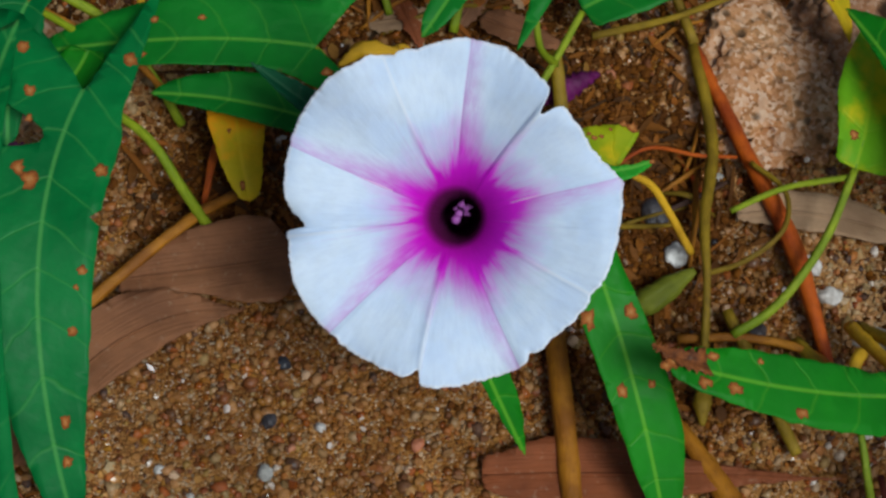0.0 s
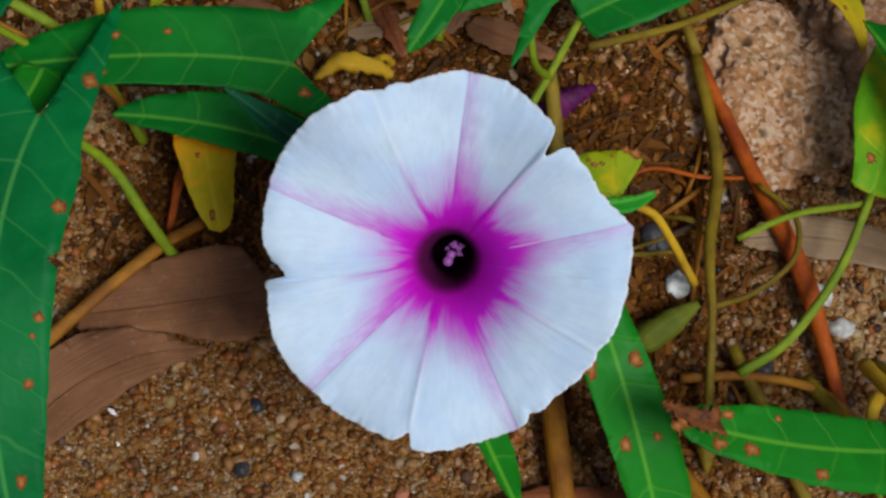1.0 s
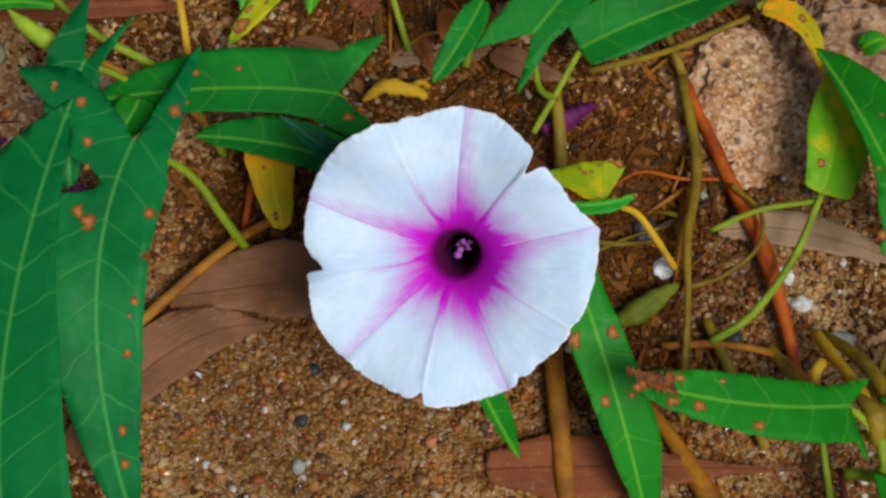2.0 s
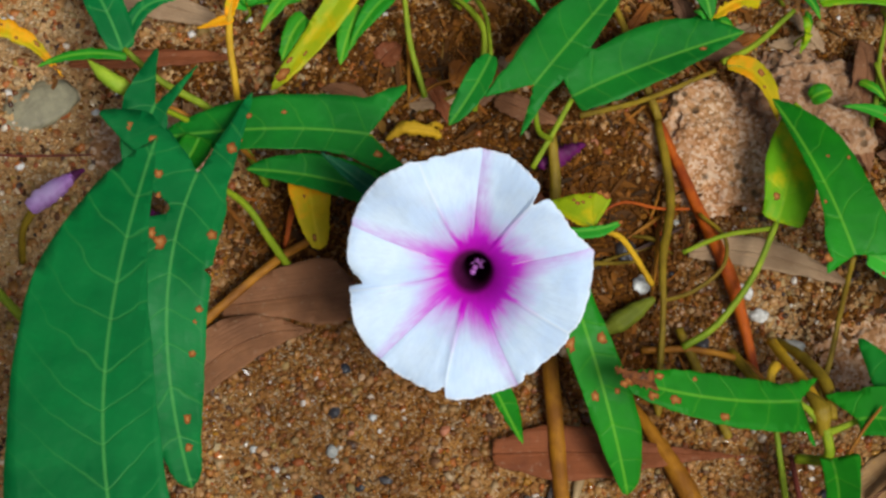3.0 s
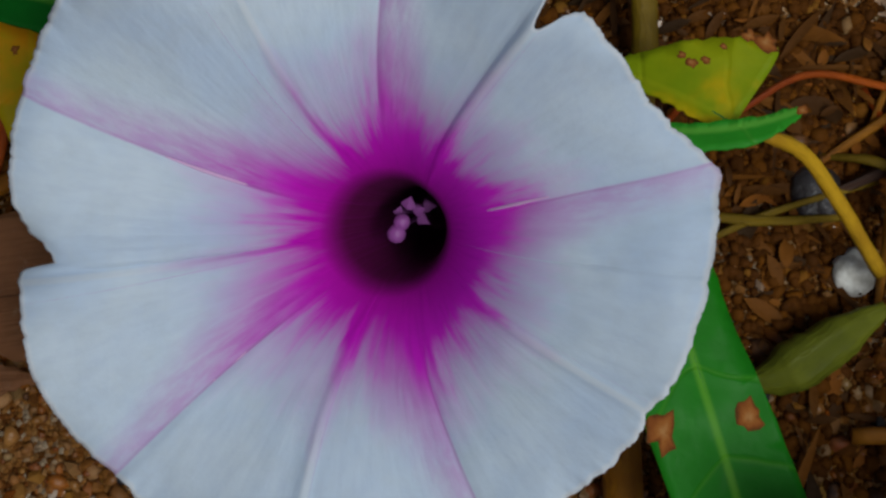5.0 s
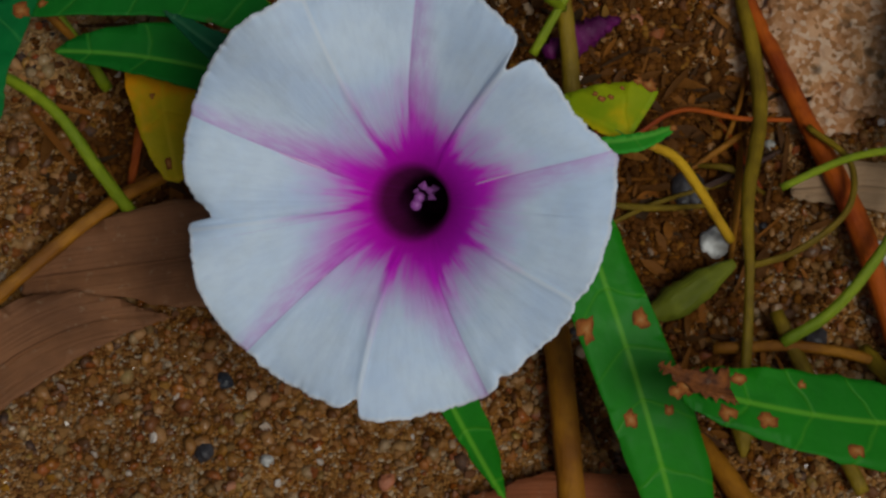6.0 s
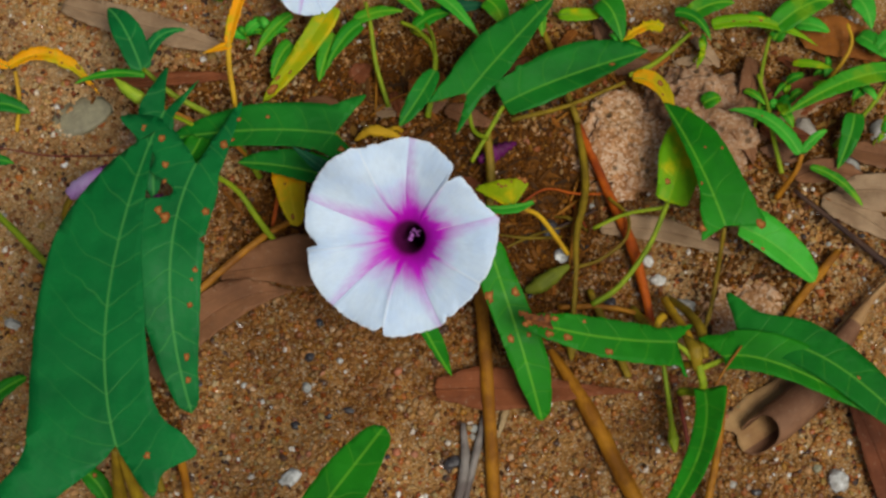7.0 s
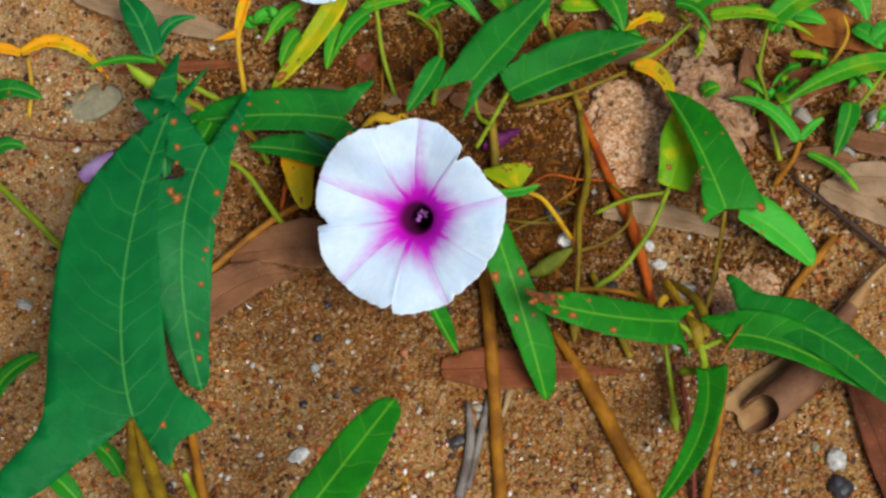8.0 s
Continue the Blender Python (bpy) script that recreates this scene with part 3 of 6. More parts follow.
def dry_leaf(name, base, mid, tip, left, right, mat, label, roll=0.0, fold=8.0, curl=0.0, wavy=0.2, seed=0, group="", rag=0.03, **more):
    holder = thing(name, mid, label, "dry leaf", group)
    blade = leaf(holder, base, mid, tip, left, right, (None, None), mat, "", roll, fold, curl, wavy, seed, name="blade", thick=0.03, rib=False, rag=rag, **more)
    sheet = Blade(base, mid, tip)
    tube("midrib", [tuple(sheet.line(u) + Vector((0, 0, 0.012))) for u in (0.0, 0.25, 0.5, 0.75, 0.97)], (0.05, 0.035, 0.015), mat, blade, sides=6, rough=0.05)
    return holder

# ---------------------------------------------------------------- ground
def ground_height(x, y):
    """Height of the sand (cm) at x, y (cm)."""
    p = Vector((x, y, 0))
    h = 0.28 * noise.noise(p * 0.16) + 0.34 * noise.noise(p * 0.45 + Vector((7, 3, 1))) + 0.20 * noise.noise(p * 1.3) + 0.05 * noise.noise(p * 2.7)
    return 0.45 * h + 0.03


def build_ground():
    n = 300
    axis = [math.sinh(7.5 * (2 * i / (n - 1) - 1)) / math.sinh(7.5) * 3000 for i in range(n)]
    verts = []
    for y in axis:
        for x in axis:
            verts.append(((x + 2) * CM, (y + 6) * CM, ground_height(x + 2, y + 6) * CM))
    faces = [(j * n + i, j * n + i + 1, (j + 1) * n + i + 1, (j + 1) * n + i) for j in range(n - 1) for i in range(n - 1)]
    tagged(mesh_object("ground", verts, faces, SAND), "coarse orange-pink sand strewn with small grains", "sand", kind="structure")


build_ground()

ICO_V = []
gold = (1 + 5**0.5) / 2
for a in (-1, 1):
    for c in (-gold, gold):
        ICO_V += [(0, a, c), (a, c, 0), (c, 0, a)]
ICO_V = np.array(ICO_V, float) / math.hypot(1, gold)
ICO_F = []
for i in range(12):
    for j in range(i + 1, 12):
        for k in range(j + 1, 12):
            d = [np.linalg.norm(ICO_V[p] - ICO_V[q]) for p, q in ((i, j), (j, k), (i, k))]
            if max(d) < 1.1:
                n = np.cross(ICO_V[j] - ICO_V[i], ICO_V[k] - ICO_V[i])
                ICO_F.append((i, j, k) if n @ ICO_V[i] > 0 else (i, k, j))
ICO_F = np.array(ICO_F)


LITTER_SPOTS = ((1.4, 4.5, 3.2, 2.6), (4.35, 3.6, 1.9, 2.8), (4.6, -0.4, 2.6, 1.7), (-3.75, 2.7, 1.8, 1.9), (11.2, 7.5, 2.6, 1.5), (11.2, 1.4, 2.3, 1.3), (-7.9, -4.3, 1.35, 1.5), (-7.6, 6.7, 2.0, 0.9), (-1.6, 7.5, 4.0, 1.7), (12.6, 5.9, 3.4, 2.4), (4.8, 8.9, 6.0, 1.1))
LITTER_SHARES = (11, 11, 3, 4, 5, 2, 4, 2, 8, 5, 8)


def build_grains(name, count, area, low, high, power, label, seed, mat=GRAIN, category="sand", sunk=0.35):
    rng = np.random.default_rng(seed)
    if area:
        x0, x1, y0, y1 = area
        x, y = rng.uniform(x0, x1, count), rng.uniform(y0, y1, count)
    else:
        spots = np.array(LITTER_SPOTS)[rng.choice(len(LITTER_SPOTS), count, p=np.array(LITTER_SHARES) / sum(LITTER_SHARES))]
        x, y = rng.normal(spots[:, 0], spots[:, 2] * 0.55), rng.normal(spots[:, 1], spots[:, 3] * 0.55)
    if mat is not SOIL:
        mould = np.zeros(count)
        for cx, cy, wide, long in ((1.0, 7.6, 4.5, 2.6), (12.6, 7.6, 3.4, 2.8), (3.9, 3.2, 2.9, 3.2), (-3.8, 3.0, 1.6, 1.6)):
            mould = np.maximum(mould, np.exp(-((((x - cx) / wide) ** 2 + ((y - cy) / long) ** 2) ** 2)))
        stay = rng.random(count) > 0.9 * mould
        x, y, count = x[stay], y[stay], int(stay.sum())
    size = low + (high - low) * rng.random(count) ** power
    z = np.array([ground_height(a, b) for a, b in zip(x, y)])
    shape = ICO_V[None] * (1 + 0.28 * rng.standard_normal((count, 12, 1)).clip(-1.3, 1.3))
    shape = shape * (size[:, None] * rng.uniform(0.7, 1.25, (count, 3)))[:, None, :]
    q = rng.standard_normal((count, 4))
    q /= np.linalg.norm(q, axis=1)[:, None]
    w, a, b, c = q.T
    rot = np.stack([1 - 2 * (b * b + c * c), 2 * (a * b - c * w), 2 * (a * c + b * w), 2 * (a * b + c * w), 1 - 2 * (a * a + c * c), 2 * (b * c - a * w), 2 * (a * c - b * w), 2 * (b * c + a * w), 1 - 2 * (a * a + b * b)], 1).reshape(-1, 3, 3)
    shape = np.einsum("nij,nkj->nki", rot, shape)
    shape += np.stack([x, y, z + size * sunk], 1)[:, None, :]
    verts = (shape * CM).reshape(-1, 3)
    faces = (ICO_F[None] + 12 * np.arange(count)[:, None, None]).reshape(-1, 3)
    me = bpy.data.meshes.new(name)
    me.vertices.add(len(verts))
    me.vertices.foreach_set("co", verts.ravel())
    me.loops.add(faces.size)
    me.loops.foreach_set("vertex_index", faces.ravel())
    me.polygons.add(len(faces))
    me.polygons.foreach_set("loop_start", np.arange(0, faces.size, 3))
    me.update(calc_edges=True)
    me.materials.append(mat)
    me.polygons.foreach_set("use_smooth", np.arange(len(faces)) // 20 % 3 < (1 if mat is GRAIN else 3))
    tagged(new(name, me), label, category, kind="stuff")


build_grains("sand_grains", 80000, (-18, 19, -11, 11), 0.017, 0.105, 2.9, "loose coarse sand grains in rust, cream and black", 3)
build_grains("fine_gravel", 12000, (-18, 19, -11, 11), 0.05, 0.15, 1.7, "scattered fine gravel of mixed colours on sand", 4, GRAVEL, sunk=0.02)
build_grains("soil_crumbs", 30000, None, 0.02, 0.10, 1.9, "dark brown crumbs of soil and rotted leaf", 5, SOIL, "soil")


def stone(name, at, size, mat, label, seed, group="loose pebbles"):
    bm = bmesh.new()
    bmesh.ops.create_icosphere(bm, subdivisions=3, radius=1.0)
    for v in bm.verts:
        d = v.co.normalized()
        k = 1 + 0.28 * noise.noise(d * 1.3 + Vector((seed * 3.1, 0, 0))) + 0.17 * noise.noise(d * 3.2 + Vector((0, seed, 0)))
        v.co = Vector((d.x * size[0], d.y * size[1], d.z * size[2])) * k * CM
    me = bpy.data.meshes.new(name)
    bm.to_mesh(me)
    bm.free()
    me.materials.append(mat)
    me.polygons.foreach_set("use_smooth", [True] * len(me.polygons))
    ob = new(name, me)
    ob.matrix_basis = pose(at[0] * CM, at[1] * CM, (ground_height(at[0], at[1]) + size[2] * 0.45) * CM, 0, 0, seed * 47 % 180)
    tagged(ob, label, "pebble", group)
    return ob


stone("pebble", (-2.86, -5.93), (0.37, 0.238, 0.141), STONE_WHITE, "flat white stone chip lying on sand", 1)
stone("pebble", (13.86, -4.86), (0.362, 0.31, 0.241), STONE_WHITE, "rough white pebble lying on sand", 2)
stone("pebble", (13.99, -5.75), (0.421, 0.368, 0.281), STONE_DARK, "black rounded pebble lying on sand", 3)
stone("pebble", (8.16, 1.3), (0.273, 0.197, 0.182), STONE_WHITE, "off-white quartz pebble beside an orange stem", 4)
stone("pebble", (7.77, 1.9), (0.194, 0.254, 0.15), STONE_WHITE, "off-white quartz pebble beside an orange stem", 5)
stone("pebble", (8.98, 0.47), (0.262, 0.401, 0.185), STONE_GREY, "grey quartz pebble half buried in sand", 6)
stone("pebble", (5.07, 1.9), (0.239, 0.269, 0.18), STONE_WHITE, "white broken quartz pebble under the stems", 7)
stone("pebble", (4.63, 2.74), (0.294, 0.367, 0.22), STONE_DARK, "dark slate pebble under the stems", 8)
stone("pebble", (6.68, 0.4), (0.201, 0.186, 0.155), STONE_DARK, "dark blue-grey pebble on sand", 9)
stone("pebble", (-2.63, -3.0), (0.158, 0.141, 0.108), STONE_GREY, "small pale grey pebble on sand", 10)
stone("pebble", (-1.67, -2.09), (0.106, 0.098, 0.082), STONE_WHITE, "small round white pebble on sand", 11)
stone("pebble", (2.63, -4.25), (0.111, 0.128, 0.094), STONE_GREY, "small blue-grey pebble beside a dry stem", 12)
stone("pebble", (-5.98, -3.17), (0.142, 0.117, 0.1), STONE_DARK, "small black pebble on sand", 13)
stone("pebble", (2.05, -5.12), (0.191, 0.295, 0.139), STONE_DARK, "elongated dark pebble beside a dry stem", 14)
stone("pebble", (-12.04, -1.58), (0.274, 0.177, 0.145), STONE_GREY, "grey pebble half sunk in sand", 15)
for k, (x, y, long, wide, mat, say) in enumerate((
    (-2.63, -1.99, 0.17, 0.13, STONE_DARK, "black pebble on sand below the flower"), (-2.43, -0.84, 0.15, 0.12, STONE_DARK, "black pebble on sand below the flower"),
    (-2.87, -4.23, 0.15, 0.13, STONE_DARK, "black pebble on sand"), (-1.86, -3.86, 0.15, 0.11, STONE_DARK, "dark grey pebble on sand"), (-1.25, -3.66, 0.11, 0.19, STONE_DARK, "dark grey pebble on sand"),
    (2.64, -3.97, 0.12, 0.14, STONE_GREY, "pale blue-grey pebble beside a split twig"), (0.31, -4.87, 0.15, 0.12, STONE_RED, "rust-red pebble on sand"),
    (0.16, -2.29, 0.14, 0.12, STONE_RED, "rust-red pebble on sand"), (2.18, -2.71, 0.26, 0.12, STONE_TAN, "flat tan stone chip on sand"), (6.82, -5.89, 0.14, 0.11, STONE_TAN, "tan pebble beside a dry stem"),
    (11.39, -5.36, 0.15, 0.12, STONE_DARK, "black pebble on sand"), (13.24, -4.50, 0.16, 0.13, STONE_OLIVE, "olive pebble on sand"), (9.83, -3.27, 0.13, 0.12, STONE_DARK, "black pebble under the leafy shoot"))):
    stone("pebble", (x, y), (long, wide, 0.75 * min(long, wide)), mat, say, 40 + k)
prng = random.Random(12)
mats = [STONE_RED, STONE_TAN, STONE_DARK, STONE_GREY, STONE_WHITE, STONE_TAN, STONE_RED]
kinds = ["rust-red", "tan", "black", "grey", "white", "tan", "rust-red"]
for k in range(110):
    px, py = prng.uniform(-15, 15), prng.uniform(-9, 7)
    r = prng.uniform(0.07, 0.13)
    m = prng.randrange(7)
    stone("pebble", (px, py), (r, r * prng.uniform(0.7, 1.1), r * 0.75), mats[m], f"tiny {kinds[m]} pebble lying on sand", 20 + k, "tiny pebbles")


def clod(at, size, seed, turn=0, holes=10, mat=CLOD, label="pinkish clod of hardened pitted sand", burrows=()):
    rng = random.Random(seed)
    pits = [(Vector((rng.uniform(-1, 1), rng.uniform(-1, 1), rng.uniform(0.3, 1))).normalized(), rng.uniform(0.05, 0.15), rng.uniform(0.1, 0.3)) for _ in range(holes)] + [(Vector(d).normalized(), wide, 0.75) for *d, wide in burrows]
    bm = bmesh.new()
    bmesh.ops.create_icosphere(bm, subdivisions=6, radius=1.0)
    for v in bm.verts:
        d = v.co.normalized()
        k = 1 + 0.30 * noise.noise(d * 1.5 + Vector((seed, 0, 0))) + 0.16 * noise.noise(d * 4 + Vector((0, seed, 0))) + 0.07 * noise.noise(d * 11) + 0.035 * noise.noise(d * 30)
        for at_d, wide, deep in pits:
            k -= deep * math.exp(-(((d - at_d).length / wide) ** 4))
        v.co = Vector((d.x * size[0], d.y * size[1], d.z * size[2])) * k * CM
    me = bpy.data.meshes.new("earth_clod")
    bm.to_mesh(me)
    bm.free()
    me.materials.append(mat)
    me.polygons.foreach_set("use_smooth", [True] * len(me.polygons))
    ob = new("earth_clod", me)
    ob.matrix_basis = pose(at[0] * CM, at[1] * CM, (ground_height(*at[:2]) + at[2]) * CM, 0, 0, turn)
    tagged(ob, label, "clod of earth", "earth clods")


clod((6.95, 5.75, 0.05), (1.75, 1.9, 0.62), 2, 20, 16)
clod((9.5, 6.9, 0.0), (2.1, 2.0, 0.85), 5, 0, 16, CLOD_SHADED, "brown clod of hardened sand, darkened by painted shade, with deep round burrow holes", ((0.28, 0.30, 0.90, 0.17), (-0.2, 0.50, 0.84, 0.12), (-0.38, 0.48, 0.80, 0.09), (0.40, -0.35, 0.80, 0.11), (0.1, -0.2, 0.95, 0.06)))
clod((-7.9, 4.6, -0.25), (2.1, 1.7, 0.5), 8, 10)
stone("pebble", (-10.8, 5.6), (1.0, 0.65, 0.13), STONE_OLIVE, "flat grey-green stone half sunk in sand", 16)
stone("pebble", (12.75, 6.78), (0.36, 0.42, 0.25), STONE_GREY, "rounded pale grey pebble among herbs", 31)
stone("pebble", (15.2, 6.91), (0.4, 0.34, 0.22), STONE_GREY, "rounded pale grey pebble among herbs", 32)
stone("pebble", (14.29, 5.5), (0.5, 0.3, 0.16), STONE_GREY, "flat bluish grey stone beside dead leaves", 33)
stone("pebble", (12.98, 8.73), (0.16, 0.1, 0.08), STONE_DARK, "small blue-grey pebble among herbs", 34)
clod((10.9, 0.5, -0.4), (2.0, 1.6, 0.55), 11, 40)

# ---------------------------------------------------------------- the flower
FLOWER_AT = Vector((0.0, 0.0, 5.65))
FN = Vector((-0.069, -0.475, 0.877)).normalized()
FX = (Vector((1, 0, 0)) - FN * FN.x).normalized()
FY = FN.cross(FX)
BANDS = (17, 86, 160, 230, 301)
PLEATS = (53, 116, 192, 265, 337)
RIM_R = (2.90, 3.02, 2.68, 2.67, 2.79, 2.97, 2.98, 2.81, 2.95, 3.00, 2.93, 2.80, 2.68, 2.64, 2.75, 2.77, 2.77, 2.73, 2.86, 2.83, 2.86, 2.72, 2.77, 2.84)


def turn_gap(a, b):
    return abs((a - b + 180) % 360 - 180)


NOTCHES = ((53, 0.42, 2.8, 1.7), (189, 0.34, 7.0, 0.7), (265, 0.24, 3.0, 0.7), (24, 0.05, 2.5, 2.5), (113, 0.07, 1.5, 3.0), (337, 0.08, 1.2, 3.5), (306, 0.09, 1.6, 2.5), (233, 0.04, 1.5, 1.5))


def rim_radius(deg):
    k = deg / 15.0
    i = int(k) % 24
    f = k - int(k)
    r = RIM_R[i] * (1 - f) + RIM_R[(i + 1) % 24] * f
    for at, deep, before, after in NOTCHES:
        off = (deg - at + 180) % 360 - 180
        r -= deep * math.exp(-((off / (before if off < 0 else after)) ** 2))
    return r + 0.03 * noise.noise(Vector((deg * 0.22, 0, 2))) + 0.022 * noise.noise(Vector((deg * 0.55, 4, 2))) + 0.026 * abs(noise.noise(Vector((deg * 1.1, 7, 2)))) - 0.020 * abs(noise.noise(Vector((deg * 0.62, 9, 5))))


def flower_point(x, y, z):
    return FLOWER_AT + FX * x + FY * y + FN * z


FUNNEL = smooth_line(((2.8, 0.0, 0), (2.45, 0.02, 0), (2.0, 0.12, 0), (1.5, 0.32, 0), (1.08, 0.66, 0), (0.78, 1.08, 0), (0.52, 1.6, 0), (0.40, 2.2, 0), (0.34, 3.1, 0), (0.26, 4.25, 0), (0.01, 4.35, 0)), 12)


def funnel(q):
    """Radius and depth (cm) of the trumpet; q runs from the rim 0 to the tube's foot 1."""
    k = q * (len(FUNNEL) - 1)
    i = min(int(k), len(FUNNEL) - 2)
    p = FUNNEL[i].lerp(FUNNEL[i + 1], k - i)
    return p.x, p.y


def build_flower():
    flower = thing("morning_glory_flower", FLOWER_AT, "open white funnel-shaped flower with purple throat and pink rays", "flower", "open flowers")
    across, down = 720, 80
    verts, att, turn = [], [], []
    for i in range(down + 1):
        q = i / down
        r0, depth = funnel(q)
        share = r0 / 2.8
        sx, sy = 0.125 * min(depth, 2.6), -0.088 * depth
        for j in range(across):
            deg = 360.0 * j / across
            a = radians(deg)
            r = r0 * (1 + (rim_radius(deg) / 2.8 - 1) * min(1.0, share**1.5))
            band = min(turn_gap(deg, b) for b in BANDS)
            pleat = min(turn_gap(deg, b) for b in PLEATS)
            reach = min(1.0, max(0.0, (share - 0.30) / 0.25))
            # limbs swell between the flat bands and dip to the creases
            lift = -0.18 * share**1.6 * math.cos(radians(min(band, 36) * 5))
            lift += reach * (0.014 * math.exp(-((pleat / 1.1) ** 2)) - 0.003 * math.exp(-((pleat / 4.5) ** 2)) - 0.02 * math.exp(-((band / 1.5) ** 2)))
            for at, step in ((116, 0.03), (192, 0.10), (265, 0.02), (337, 0.02), (17, 0.03), (160, 0.03), (230, 0.03), (301, 0.03)):
                off = (deg - at + 180) % 360 - 180
                lift += 1.6 * step * share**5 * reach * math.copysign(math.exp(-abs(off) / 13.0), off) * (1 - math.exp(-abs(off) / 2.2))
            lift += 0.22 * share**2 * noise.noise(Vector((math.cos(a) * r * 0.8, math.sin(a) * r * 0.8, 1)))
            lift += 0.030 * share**2 * noise.noise(Vector((deg * 0.09, r * 2.2, 5))) + 0.010 * share**4 * noise.noise(Vector((deg * 0.25, r * 3.5, 8)))
            edge = max(0.0, share - 0.9) / 0.1
            lift += edge**2.5 * (0.05 * noise.noise(Vector((deg * 0.2, 0, 9))) + 0.025 * noise.noise(Vector((deg * 0.6, 2, 9))) - 0.03)
            verts.append(flower_point(r * math.cos(a) + sx, r * math.sin(a) + sy, lift - depth))
            near_band = min(BANDS, key=lambda b: turn_gap(deg, b))
            near_pleat = min(PLEATS, key=lambda b: turn_gap(deg, b))
            att.append((r, radians(band) * r, radians((deg - near_pleat + 180) % 360 - 180) * r))
            turn.append((a, radians((deg - near_band + 180) % 360 - 180) * r, share))
    n = across * (down + 1)
    normals = []
    faces = [(i * across + j, (i + 1) * across + j, (i + 1) * across + (j + 1) % across, i * across + (j + 1) % across) for i in range(down) for j in range(across)]
    acc = [Vector((0, 0, 0)) for _ in verts]
    for f in faces:
        m = (verts[f[2]] - verts[f[0]]).cross(verts[f[3]] - verts[f[1]])
        for k in f:
            acc[k] += m
    back = [p - m.normalized() * 0.022 for p, m in zip(verts, acc)]
    sides = [(j, (j + 1) % across, (j + 1) % across + n, j + n) for j in range(across)]
    under = [tuple(k + n for k in f[::-1]) for f in faces]
    ob = mesh_object("corolla", [v * CM for v in verts + back], faces + under + sides, PETAL, None, "white fused petals with magenta star at the throat", {"petal": att * 2, "turn": turn * 2})
    attach(ob, flower)
    # pale raised ray lines near the throat
    for k, b in enumerate(BANDS):
        a = radians(b + (1, 7, 0, 0, 5)[k])
        pts = []
        for q in (0.27, 0.33, 0.39, 0.45):
            r, depth = funnel(q)
            lift = -0.18 * (r / 2.8) ** 1.6 * 0.9
            pts.append(tuple(flower_point(r * math.cos(a) + 0.125 * depth, r * math.sin(a) - 0.088 * depth, lift - depth - 0.006)))
        tube("ray_line", pts, (0.005, 0.016, 0.012, 0.005), RAY, flower, "pale raised ray line", sides=6, rough=0.0)
    # pistil with two rounded lobes, and stamens with pointed anthers
    star = Vector((0.27, -0.12, -2.0))
    root = flower_point(0.3, -0.36, -4.2)
    for k, (dx, dy, dz, size) in enumerate(((0.03, 0.17, 0.02, 0.115), (0.11, 0.11, -0.05, 0.105), (-0.07, 0.07, -0.08, 0.08), (0.14, 0.0, -0.22, 0.10), (0.17, 0.10, -0.35, 0.10))):
        tip = flower_point(star.x + dx, star.y + dy, star.z + dz)
        stamen = tube("stamen", [tuple(root), tuple(root.lerp(tip, 0.55)), tuple(tip)], (0.02, 0.022, 0.025), ANTHER, flower, "lilac stamen", sides=7, rough=0.05, seed=k)
        lean = Vector((dx, dy - 0.06, 0)) * 1.0 + Vector((0, 0, 0.1))
        lean = (FX * lean.x + FY * lean.y + FN * lean.z).normalized()
        across_tip = lean.cross(FN).normalized()
        rough = []
        for end, wide in ((-0.5, 0.42), (-0.25, 0.62), (0.15, 0.45), (0.6, 0.18), (0.95, 0.02)):
            for c in range(8):
                t = 2 * math.pi * c / 8
                bulge = 1 + 0.18 * math.sin(c * 2.3 + k)
                rough.append((tip + lean * size * end + (across_tip * math.cos(t) + lean.cross(across_tip) * math.sin(t) * 0.55) * size * wide * bulge) * CM)
        faces = [(m * 8 + c, m * 8 + (c + 1) % 8, m * 8 + 8 + (c + 1) % 8, m * 8 + 8 + c) for m in range(4) for c in range(8)] + [tuple(range(7, -1, -1))]
        attach(mesh_object("anther", rough, faces, ANTHER, None, "pointed lilac anther", smooth=False), stamen)
    tip = flower_point(star.x - 0.03, star.y - 0.03, star.z + 0.12)
    pistil = tube("pistil", [tuple(root), tuple(root.lerp(tip, 0.6)), tuple(tip)], (0.02, 0.02, 0.03), ANTHER, flower, "lilac pistil", sides=8, rough=0.05)
    for dx, dy, r in ((0.02, 0.05, 0.075), (-0.02, -0.06, 0.085)):
        c = tip + FX * dx + FY * dy
        pts = [(c + Vector(v) * r * (1 + 0.1 * noise.noise(Vector(v) * 2))) * CM for v in BALL_V]
        attach(mesh_object("stigma_lobe", pts, BALL_F, ANTHER, None, "rounded lilac stigma lobe"), pistil)
    # calyx and stalk behind
    foot = flower_point(0.33, -0.39, -4.4)
    tube("calyx", [tuple(foot + FN * 0.55), tuple(foot + FN * 0.2), tuple(foot - FN * 0.15)], (0.42, 0.40, 0.16), STEM_GREEN, flower, sides=10, capped=False)
    second = copy_thing(flower, pose(-3.50 * CM, 9.42 * CM, 3.45 * CM, 8, 0, 36) @ Matrix.Scale(0.43, 4))
    tagged(second, "smaller white flower half hidden behind the vines")
    tube("stalk", [tuple(foot), tuple(foot - FN * 1.0 + Vector((0, 0, -0.4))), (1.5, 2.63, 1.2), (2.26, 1.6, 0.3)], (0.13, 0.12, 0.13), STEM_GREEN, flower)


RAY = plain("ray_line", (0.85, 0.55, 0.85))
